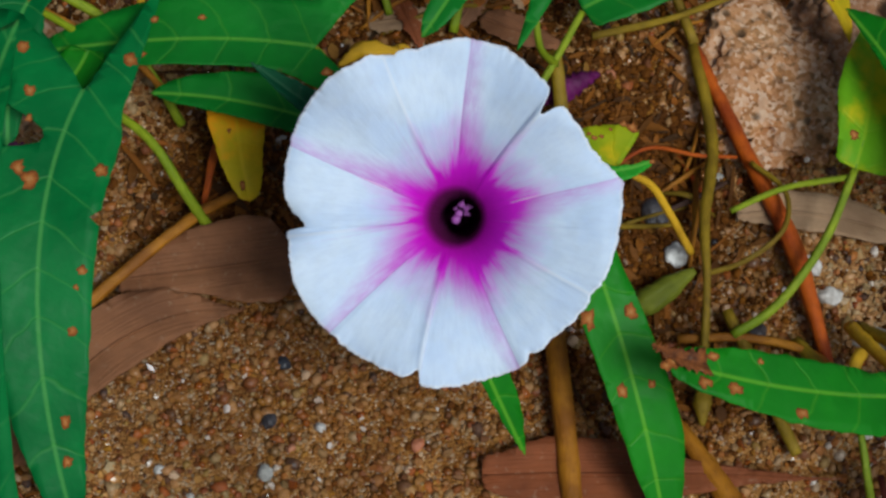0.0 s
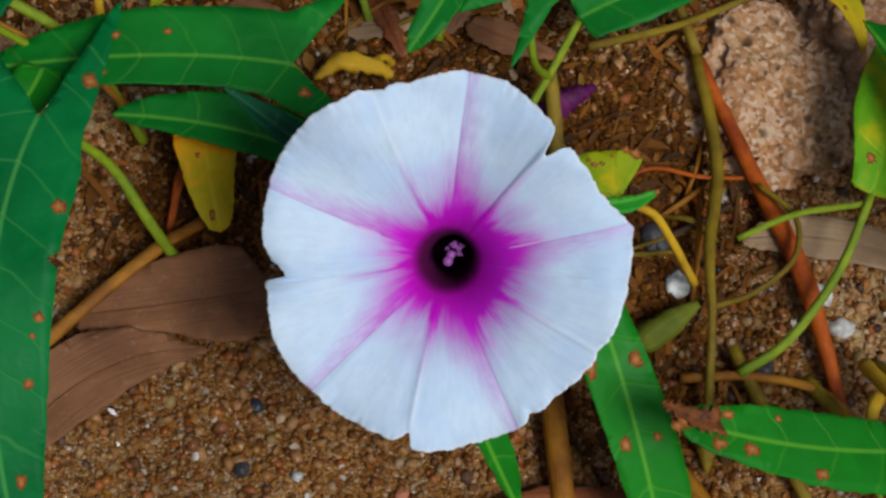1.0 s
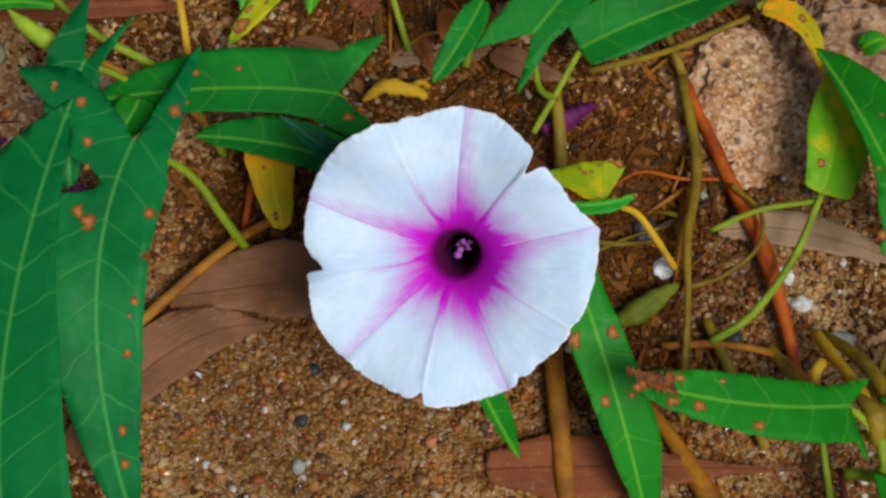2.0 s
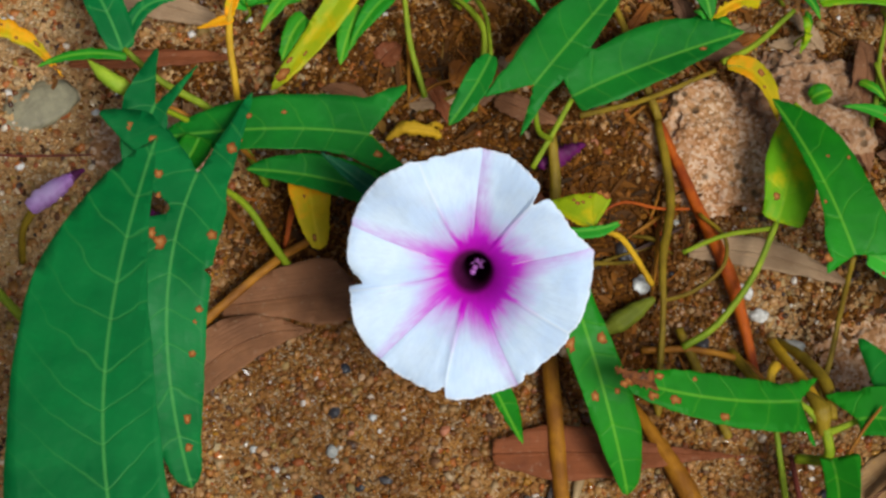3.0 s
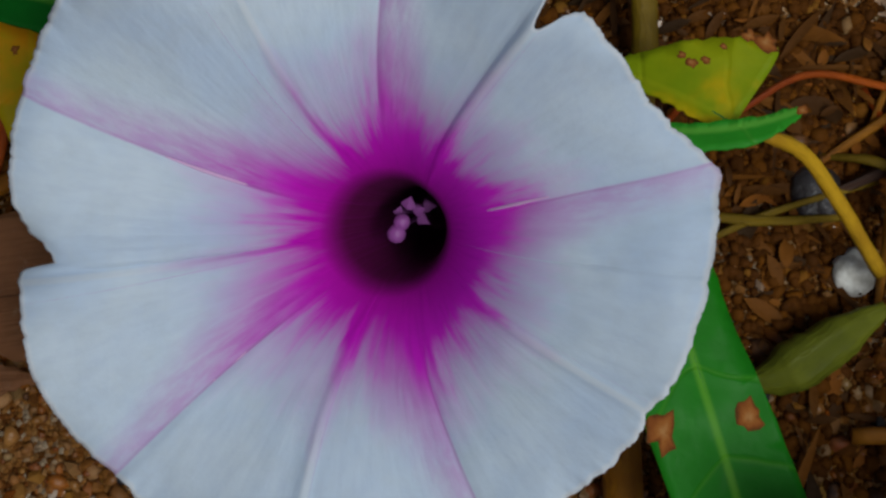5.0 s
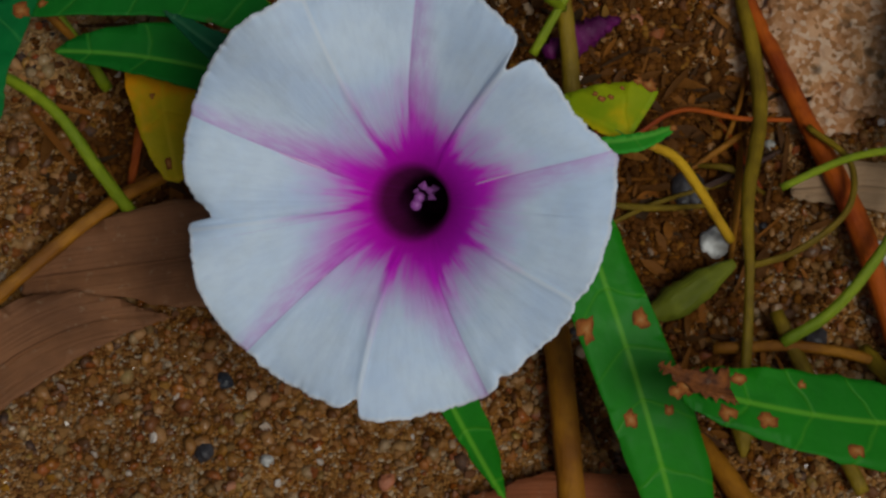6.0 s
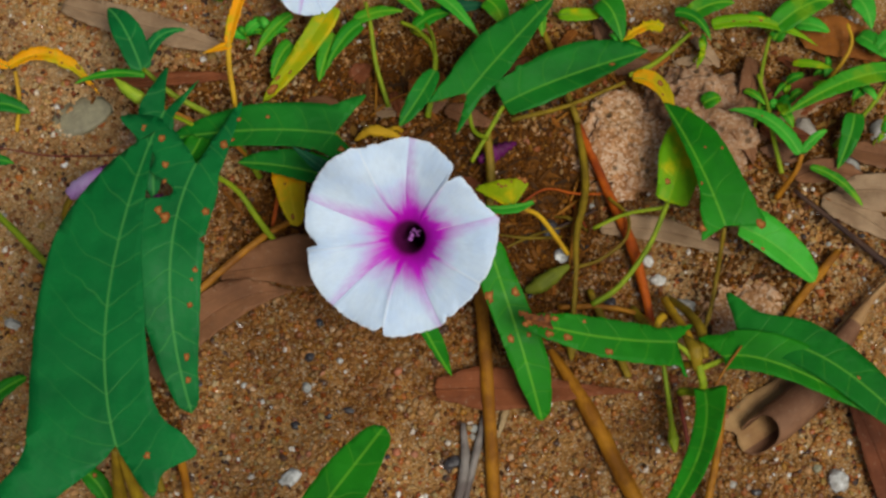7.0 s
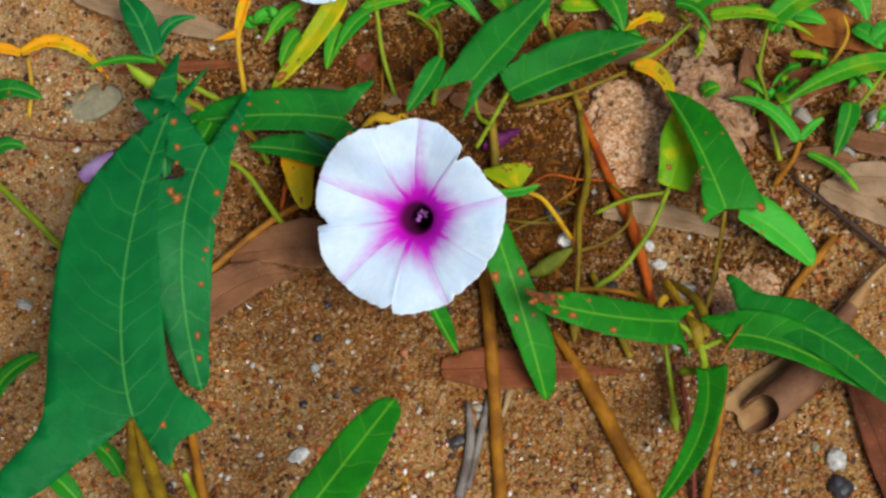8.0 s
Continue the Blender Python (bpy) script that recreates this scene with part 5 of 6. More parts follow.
tube("stem", [(10.22, -2.39, 1.1), (10.08, -4.29, 0.84), (9.76, -6.49, 0.51), (9.47, -9.01, 0.21)], (0.109, 0.128, 0.146), STEM_BROWN, shoot3)
tube("stem", [(8.83, -2.46, 0.64), (9.27, -4.56, 0.49), (9.43, -6.62, 0.33), (9.41, -8.6, 0.21)], (0.072, 0.082, 0.082), STEM_RED, shoot3)
tube("stem", [(4.79, -1.12, 0.03), (5.3, -1.96, 0.24), (6.1, -3.15, 0.3), (7.16, -5.05, 0.32), (8.05, -6.63, 0.27), (9.07, -9.01, 0.15)], (0.105, 0.176, 0.264, 0.264, 0.264, 0.264), STEM_BROWN, shoot3)

# ---------------------------------------------------------------- near leaf on the front edge
front = thing("leaf_sprig", (-2.35, -11.82, 0.1), "single bright green leaf rising on its stalk", "vine plant", "vine plants")
leaf(front, (-2.94, -11.04, 7.56), (-1.44, -8.63, 7.57), (0.13, -5.95, 6.89), (0.56, 0.61, 0.62, 0.6, 0.62, 0.47), (0.75, 0.87, 0.94, 0.92, 0.77, 0.52), mat=LEAF_BRIGHT, label="bright green oval leaf", seed=19, blunt=0.9, fold=5)
tube("petiole", [(-2.94, -11.04, 7.5), (-2.91, -11.62, 4.56), (-2.33, -11.81, -0.03)], (0.094, 0.117, 0.141), STEM_GREEN, front)

# ---------------------------------------------------------------- left edge: runner and small leaves
runner = thing("vine_runner", (-12.01, 1.09, 0.13), "green vine runner with small leaves along the sand", "vine plant", "vine plants")
tube("stem", [(-14.08, 2.53, 0.78), (-12.94, 1.73, 1.52), (-10.51, -0.42, 1.53), (-8.64, -2.34, 0.98), (-7.39, -4.58, 0.43), (-6.91, -5.73, 0.09)], (0.103, 0.112, 0.121, 0.138, 0.138), STEM_GREEN, runner)
leaf(runner, (-13.9, 5.06, 1.19), (-13.16, 5.31, 1.4), (-12.16, 5.12, 1.19), (0.3, 0.36, 0.36, 0.33, 0.27, 0.18), (0.3, 0.36, 0.37, 0.33, 0.27, 0.18), mat=LEAF_MID, seed=26, scars=((0.45, 0.179, 0.06),))
leaf(runner, (-13.55, 2.26, 1.56), (-13.21, 3.08, 1.76), (-12.35, 3.23, 1.52), (0.25, 0.32, 0.32, 0.28, 0.23, 0.13), (0.25, 0.32, 0.32, 0.28, 0.23, 0.13), mat=LEAF_MID, seed=27)
leaf(runner, (-12.34, -5.43, 1.56), (-11.83, -4.5, 1.86), (-10.96, -3.78, 1.77), (0.16, 0.25, 0.3, 0.3, 0.26, 0.18), (0.16, 0.25, 0.28, 0.28, 0.25, 0.16), mat=LEAF_BRIGHT, label="small bright green oval leaf", seed=28, blunt=0.8)
leaf(runner, (-14.66, 5.24, 2.6), (-14.03, 4.65, 2.89), (-13.1, 3.89, 2.68), (0.26, 0.31, 0.35, 0.31, 0.26, 0.17), (0.26, 0.31, 0.35, 0.31, 0.26, 0.17), mat=LEAF_MID, seed=29)
leaf(runner, (-12.75, 9.86, 1.29), (-12.31, 10.41, 1.46), (-11.64, 10.34, 1.27), (0.2, 0.25, 0.28, 0.25, 0.2, 0.1), (0.2, 0.25, 0.28, 0.25, 0.2, 0.1), mat=LEAF_BRIGHT, seed=30)
tube("stem", [(-8.03, -3.57, 0.31), (-7.66, -4.24, 0.37), (-7.12, -5.51, 0.26), (-6.72, -6.65, 0.15)], (0.088, 0.115, 0.115), STEM_OLIVE, runner)
tube("stem", [(-8.3, -1.64, 0.24), (-7.96, -3.05, 0.36), (-8.02, -4.62, 0.26)], (0.11, 0.136, 0.11), STEM_BROWN, runner)

yellow = thing("yellow_leaf", (-11.19, 6.21, 0.11), "bright orange-yellow withered leaf on its stalk", "leaf")
leaf(yellow, (-13.12, 6.74, 1.05), (-11.67, 7.18, 1.18), (-10.16, 6.18, 0.67), (0.18, 0.21, 0.25, 0.25, 0.18, 0.09), (0.15, 0.19, 0.24, 0.27, 0.2, 0.12), mat=LEAF_YELLOW, seed=40, fold=16, wavy=0.4, rag=0.04, scars=((0.6, 0.118, 0.047), (0.75, -0.059, 0.059), (0.45, -0.089, 0.041), (0.93, 0.03, 0.059), (0.3, 0.071, 0.035)))
tube("stalk", [(-12.9, 6.65, 1.0), (-12.72, 5.8, 0.62), (-12.76, 4.9, 0.16)], (0.071, 0.078, 0.071), STEM_YELLOW, yellow)
leaf(yellow, (-13.12, 6.74, 1.05), (-13.95, 6.87, 1.14), (-14.89, 6.65, 1.0), (0.11, 0.16, 0.19, 0.19, 0.16, 0.11), (0.11, 0.16, 0.19, 0.19, 0.16, 0.11), mat=LEAF_YELLOW, seed=41)

fallen = thing("closed_flower", (-9.83, 2.7, 1.21), "rolled-up lilac closed flower with purple tip", "flower")
tube("petals", [(-10.55, 2.35, 1.33), (-10.23, 2.62, 1.43), (-9.87, 2.9, 1.52), (-9.55, 3.2, 1.56)], (0.20, 0.27, 0.24, 0.13), CLOSED_PETAL, fallen, rough=0.14, sides=14)
tube("tip", [(-9.62, 3.14, 1.55), (-9.45, 3.28, 1.57), (-9.28, 3.4, 1.55)], (0.15, 0.11, 0.04), WILTED, fallen, "dark purple twisted tip")
tube("stalk", [(-10.42, 2.39, 1.27), (-10.7, 1.91, 0.9), (-10.73, 1.29, 0.12)], (0.126, 0.094, 0.094), STEM_OLIVE, fallen)

# ---------------------------------------------------------------- back of the view
back = thing("yellowing_vine", (-3.68, 6.57, 0.15), "withering vine with yellow stalks and mixed leaves", "vine plant", "vine plants")
tube("stem", [(-5.59, 5.58, 0.63), (-5.74, 6.16, 1.21), (-6.0, 7.5, 1.84), (-5.84, 8.73, 2.1), (-5.45, 10.06, 2.19)], (0.066, 0.088, 0.095, 0.11, 0.11), STEM_YELLOW, back)
leaf(back, (-6.01, 7.69, 1.94), (-5.81, 8.86, 2.26), (-5.5, 9.99, 2.3), (0.14, 0.18, 0.21, 0.21, 0.17, 0.09), (0.14, 0.18, 0.21, 0.21, 0.17, 0.09), mat=LEAF_YELLOW, seed=42, fold=30)
leaf(back, (-5.92, 7.71, 1.89), (-6.31, 7.54, 1.89), (-6.82, 7.35, 1.8), (0.11, 0.17, 0.17, 0.14, 0.11, 0.06), (0.06, 0.11, 0.11, 0.11, 0.06, 0.03), mat=LEAF_YELLOW, seed=43)
leaf(back, (-2.84, 9.3, 1.91), (-3.56, 8.0, 1.46), (-4.82, 6.18, 0.91), (0.36, 0.43, 0.45, 0.41, 0.34, 0.22), (0.30, 0.36, 0.36, 0.32, 0.26, 0.18), mat=LEAF_SPOTTED, label="broad yellow-green leaf browning at its tip", seed=44, blunt=0.6, scars=((0.9, 0.0, 0.13), (0.82, 0.12, 0.07), (0.74, -0.1, 0.05)))
leaf(back, (-4.14, 9.17, 1.31), (-4.71, 8.56, 1.34), (-5.22, 7.7, 1.07), (0.12, 0.18, 0.22, 0.21, 0.16, 0.08), (0.12, 0.18, 0.22, 0.21, 0.16, 0.08), mat=LEAF_LIME, seed=45)
leaf(back, (-4.07, 8.2, 1.15), (-4.37, 7.71, 1.22), (-4.6, 6.98, 0.99), (0.2, 0.26, 0.28, 0.26, 0.2, 0.13), (0.2, 0.26, 0.28, 0.26, 0.2, 0.13), mat=LEAF_LIME, seed=46)
leaf(back, (-1.86, 8.95, 1.42), (-2.38, 8.39, 1.39), (-2.88, 7.49, 1.07), (0.19, 0.26, 0.29, 0.26, 0.19, 0.1), (0.19, 0.26, 0.29, 0.26, 0.19, 0.1), mat=LEAF_BRIGHT, seed=47)
leaf(back, (-2.65, 8.61, 1.14), (-2.91, 7.95, 1.11), (-3.09, 7.02, 0.89), (0.2, 0.28, 0.34, 0.31, 0.24, 0.13), (0.2, 0.28, 0.34, 0.31, 0.24, 0.13), mat=LEAF_LIME, seed=48)
tube("stem", [(-1.79, 9.75, 1.39), (-1.56, 8.97, 1.32), (-1.29, 7.77, 0.87), (-0.8, 6.54, 0.33)], (0.069, 0.076, 0.082), STEM_GREEN, back)
tube("stem", [(-0.58, 9.2, 1.22), (0.01, 8.87, 1.32), (0.56, 8.21, 1.3), (0.62, 7.34, 1.03), (0.49, 6.27, 0.34)], (0.063, 0.077, 0.091, 0.098), STEM_GREEN, back)
tube("withered_bloom", [(-0.37, 5.44, 0.44), (-0.76, 5.47, 0.73), (-1.35, 5.42, 0.83), (-1.78, 5.14, 0.68)], (0.101, 0.159, 0.188, 0.043), STEM_YELLOW, back, "dry orange withered bloom", rough=0.3)
tube("stalk", [(-0.76, 5.53, 0.73), (-0.51, 5.74, 0.53), (-0.33, 5.81, 0.16)], (0.071, 0.071, 0.071), STEM_YELLOW, back)
leaf(back, (0.49, 9.98, 1.78), (1.18, 9.45, 1.9), (2.03, 8.59, 1.64), (0.18, 0.24, 0.25, 0.22, 0.16, 0.07), (0.18, 0.24, 0.25, 0.22, 0.16, 0.07), mat=LEAF_PALE, seed=49)
leaf(back, (-0.95, 10.41, 1.46), (-0.45, 9.91, 1.58), (0.23, 9.35, 1.4), (0.24, 0.3, 0.32, 0.3, 0.24, 0.12), (0.24, 0.3, 0.32, 0.3, 0.24, 0.12), mat=LEAF_LIME, seed=50)
leaf(back, (2.12, 10.14, 1.37), (2.54, 9.73, 1.49), (2.83, 8.97, 1.32), (0.31, 0.38, 0.38, 0.35, 0.25, 0.13), (0.31, 0.38, 0.38, 0.35, 0.25, 0.13), mat=LEAF_LIME, seed=51)
leaf(back, (5.86, 10.44, 1.27), (6.29, 9.94, 1.38), (6.65, 9.03, 1.08), (0.37, 0.46, 0.49, 0.43, 0.31, 0.16), (0.37, 0.46, 0.49, 0.43, 0.31, 0.16), mat=LEAF_BRIGHT, seed=52)
tube("stem", [(3.94, 9.65, 0.92), (4.58, 8.18, 0.86), (5.37, 6.33, 0.57)], (0.088, 0.102, 0.109), STEM_OLIVE, back)
leaf(back, (7.98, 9.72, 1.01), (7.36, 9.63, 1.25), (6.5, 8.99, 1.03), (0.17, 0.22, 0.28, 0.25, 0.19, 0.11), (0.11, 0.17, 0.17, 0.14, 0.11, 0.06), mat=LEAF_YELLOW, label="crumpled orange-yellow leaf", seed=53, wavy=0.5, rag=0.06)

herb = thing("low_herb", (11.99, 6.0, 0.11), "low herb with narrow bright green leaves", "plant")
leaf(herb, (15.4, 8.26, 1.86), (13.74, 7.71, 2.05), (11.83, 6.57, 1.62), (0.27, 0.33, 0.36, 0.34, 0.27, 0.13), (0.27, 0.33, 0.36, 0.34, 0.27, 0.13), mat=LEAF_LIME, seed=54, fold=10)
leaf(herb, (12.4, 5.35, 1.45), (11.4, 6.41, 1.57), (10.11, 6.87, 1.14), (0.17, 0.23, 0.25, 0.22, 0.17, 0.08), (0.17, 0.23, 0.25, 0.22, 0.17, 0.08), mat=LEAF_PALE, seed=55, scars=((0.6, 0.0, 0.039),))
leaf(herb, (12.46, 5.41, 1.45), (12.9, 5.96, 1.53), (13.26, 6.25, 1.42), (0.09, 0.14, 0.15, 0.14, 0.11, 0.06), (0.09, 0.14, 0.15, 0.14, 0.11, 0.06), mat=LEAF_PALE, seed=56)
leaf(herb, (12.76, 5.05, 1.19), (13.71, 4.62, 1.21), (14.49, 3.89, 0.96), (0.09, 0.14, 0.16, 0.16, 0.13, 0.08), (0.09, 0.14, 0.16, 0.16, 0.13, 0.08), mat=LEAF_LIME, seed=57)
leaf(herb, (14.19, 7.03, 1.14), (14.07, 6.29, 1.06), (13.73, 5.26, 0.68), (0.23, 0.32, 0.35, 0.32, 0.26, 0.15), (0.23, 0.32, 0.35, 0.32, 0.26, 0.15), mat=LEAF_BRIGHT, seed=58)
leaf(herb, (9.51, 9.77, 1.29), (11.27, 9.94, 1.38), (13.01, 9.38, 1.07), (0.2, 0.23, 0.23, 0.2, 0.15, 0.07), (0.2, 0.23, 0.23, 0.2, 0.15, 0.07), mat=LEAF_TURNING, label="narrow yellow-green leaf with rusty spots", seed=59, scars=((0.2, 0.0, 0.035), (0.35, 0.05, 0.035), (0.45, -0.05, 0.04)))
leaf(herb, (8.29, 10.02, 1.52), (8.96, 9.79, 1.68), (9.48, 9.13, 1.51), (0.16, 0.19, 0.19, 0.17, 0.14, 0.07), (0.16, 0.19, 0.19, 0.17, 0.14, 0.07), mat=LEAF_BRIGHT, seed=60, fold=20)
for k, (x, y, dx, dy, w, kind) in enumerate(((10.67, 7.68, 0.68, -0.48, 0.14, 1), (11.90, 6.98, 0.35, -0.50, 0.18, 1), (12.17, 7.52, 0.41, 0.27, 0.14, 1), (12.22, 8.76, 1.33, -0.15, 0.15, 2), (12.91, 8.05, 1.12, -0.05, 0.11, 2), (10.66, 10.12, 0.73, 0.19, 0.26, 1), (12.31, 10.21, 1.11, -0.23, 0.29, 0), (14.36, 9.93, 0.95, -0.77, 0.33, 0), (15.59, 9.45, 0.62, -0.89, 0.33, 0), (15.53, 8.56, 0.75, -0.36, 0.24, 1), (9.34, 7.09, 0.57, 0.27, 0.28, 1), (11.60, 9.55, 0.36, 0.57, 0.26, 1))):
    m = (LEAF_PALE, LEAF_LIME, LEAF_TURNING)[kind]
    leaf(herb, (x, y, 0.95), (x + dx / 2, y + dy / 2, 1.15), (x + dx, y + dy, 0.95), (w * 0.6, w * 0.9, w, w * 0.9, w * 0.7, w * 0.4), (w * 0.6, w * 0.9, w, w * 0.9, w * 0.7, w * 0.4), mat=m, seed=61 + k, rib=False)
tube("stem", [(12.47, 5.35, 1.45), (12.32, 4.89, 1.04), (11.83, 4.26, 0.26)], (0.074, 0.089, 0.104), STEM_BROWN, herb)
tube("stem", [(11.08, 8.23, 1.05), (11.42, 7.2, 0.98), (11.67, 6.05, 0.81), (11.96, 4.99, 0.64)], (0.064, 0.071, 0.086), STEM_GREEN, herb)
tube("stem", [(11.44, 9.61, 1.11), (11.23, 8.46, 0.95), (11.17, 7.2, 0.7), (10.95, 6.1, 0.25)], (0.062, 0.069, 0.069), STEM_GREEN, herb)
tube("stem", [(13.94, 10.15, 1.28), (14.09, 9.49, 1.21), (13.75, 8.79, 0.85), (13.08, 8.08, 0.23)], (0.06, 0.067, 0.067), STEM_YELLOW, herb)
tube("stem", [(15.31, 8.17, 1.81), (14.66, 7.23, 1.18), (13.67, 6.2, 0.25)], (0.071, 0.078, 0.085), STEM_GREEN, herb)

thicket = thing("vine_thicket", (4.2, 9.26, 0.1), "tangled green vine leaves along the sand", "vine plant", "vine plants")
for k, (a, m, b, w, mat) in enumerate((
    ((-0.12, 8.97, 1.32), (0.43, 9.39, 1.45), (0.98, 9.57, 1.3), 0.27, LEAF_BRIGHT), ((-2.1, 9.07, 1.32), (-1.35, 9.39, 1.45), (-0.52, 9.5, 1.4), 0.23, LEAF_LIME),
    ((8.64, 9.88, 1.48), (9.48, 10.39, 1.61), (10.23, 10.55, 1.45), 0.33, LEAF_LIME), ((11.52, 9.77, 1.29), (12.6, 10.63, 1.55), (13.49, 10.89, 1.35), 0.44, LEAF_LIME),
    ((14.08, 11.07, 1.34), (14.46, 10.79, 1.44), (14.74, 10.02, 1.24), 0.4, LEAF_PALE), ((14.93, 9.36, 1.12), (15.42, 9.82, 1.24), (15.81, 9.99, 1.1), 0.32, LEAF_PALE),
    ((3.43, 10.17, 1.18), (3.87, 9.77, 1.29), (4.03, 9.02, 1.13), 0.26, LEAF_LIME), ((-6.85, 9.82, 1.01), (-6.25, 9.84, 1.15), (-5.51, 9.91, 1.01), 0.2, LEAF_LIME),
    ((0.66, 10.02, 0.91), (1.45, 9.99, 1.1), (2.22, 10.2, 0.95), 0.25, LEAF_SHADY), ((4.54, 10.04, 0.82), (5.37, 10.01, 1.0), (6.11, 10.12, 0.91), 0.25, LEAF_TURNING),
)):
    half = tuple(w * f for f in (0.6, 0.9, 1.0, 0.92, 0.7, 0.36))
    leaf(thicket, a, m, b, half, half, mat=mat, seed=140 + k, fold=6, wavy=0.2)
    tube("petiole", [a, (a[0] - 0.13, a[1] + 0.2, a[2] * 0.55), (a[0] + 0.2, a[1] + 0.3, 0.05)], (0.045, 0.05, 0.055), STEM_GREEN, thicket)

# ---------------------------------------------------------------- dry leaves
for k, (a, m, b, w, mat, say) in enumerate((
    ((13.3, 4.29, 0.31), (14.58, 3.77, 0.46), (15.94, 2.86, 0.32), 0.51, DRY_GREY, "broad grey-brown dead leaf lying on sand"),
    ((12.42, 4.97, 0.35), (13.57, 5.3, 0.49), (14.8, 5.09, 0.35), 0.41, DRY_BROWN, "brown dead leaf beneath the herb"),
    ((10.36, 6.67, 0.29), (10.82, 6.23, 0.43), (11.09, 5.34, 0.3), 0.34, DRY_BROWN, "brown dead leaf beside an earth clod"),
    ((11.27, 6.7, 0.33), (12.22, 6.45, 0.43), (12.97, 6.49, 0.34), 0.32, DRY_RED, "rust-brown dead leaf beneath the herb"),
    ((14.14, 6.13, 0.29), (15.45, 5.9, 0.43), (16.46, 5.94, 0.34), 0.44, DRY_BROWN, "brown dead leaf beneath the herb"),
    ((1.05, 6.67, 0.29), (1.87, 6.34, 0.43), (2.84, 6.13, 0.29), 0.33, DRY_BROWN, "brown dead leaf under the vines"),
    ((2.92, 7.41, 0.28), (3.43, 8.12, 0.41), (3.63, 8.7, 0.27), 0.38, DRY_RED, "rust-brown dead leaf under the vines"),
    ((-2.28, 5.91, 0.29), (-2.82, 6.45, 0.43), (-3.59, 6.56, 0.29), 0.3, DRY_BROWN, "brown dead leaf under the vines"),
    ((1.62, 4.17, 0.31), (2.22, 3.65, 0.46), (3.11, 3.18, 0.31), 0.36, DRY_RED, "rust-brown dead leaf under the flower"),
)):
    half = tuple(w * f for f in (0.4, 0.8, 1.0, 0.95, 0.7, 0.35))
    dry_leaf("dry_leaf", a, m, b, half, half, mat, say, seed=160 + k, group="dead leaves")
dry_leaf("dry_leaf", (-5.63, 0.4, 0.44), (-4.16, 0.64, 0.65), (-2.28, 1.11, 0.59), (0.24, 0.32, 0.55, 0.8, 0.87, 0.85), (0.25, 0.29, 0.33, 0.49, 0.78, 0.85), DRY_BROWN, "curled brown dead leaf lying on sand", seed=31, group="dead leaves")
dry_leaf("dry_leaf", (-7.2, -3.27, 0.47), (-5.51, -0.91, 0.73), (-3.29, -0.04, 0.44), (0.45, 0.58, 0.67, 0.78, 0.6, 0.22), (0.26, 0.37, 0.52, 0.56, 0.45, 0.22), DRY_BROWN, "brown dead leaf lying on sand under green leaves", seed=32, group="dead leaves")
dry_leaf("dry_leaf", (1.36, -2.91, 0.3), (4.05, -2.7, 0.41), (8.21, -2.49, 0.33), (0.37, 0.49, 0.71, 0.63, 0.26, 0.07), (0.25, 0.41, 0.66, 0.66, 0.33, 0.08), DRY_RED, "reddish-brown narrow dead leaf lying on sand", seed=33, group="dead leaves")
dry_leaf("dry_leaf", (-11.81, 9.36, 0.48), (-8.86, 8.7, 0.62), (-6.22, 8.13, 0.54), (0.26, 0.42, 0.53, 0.53, 0.42, 0.26), (0.26, 0.42, 0.53, 0.53, 0.42, 0.26), DRY_GREY, "pale grey-brown dead leaf lying on sand", seed=34, group="dead leaves")
dry_leaf("dry_leaf", (-10.12, 6.74, 0.24), (-8.01, 7.02, 0.33), (-5.78, 7.3, 0.28), (0.1, 0.18, 0.26, 0.26, 0.23, 0.13), (0.1, 0.18, 0.23, 0.23, 0.2, 0.13), DRY_RED, "dark red-brown dead leaf lying on sand", seed=39, group="dead leaves")


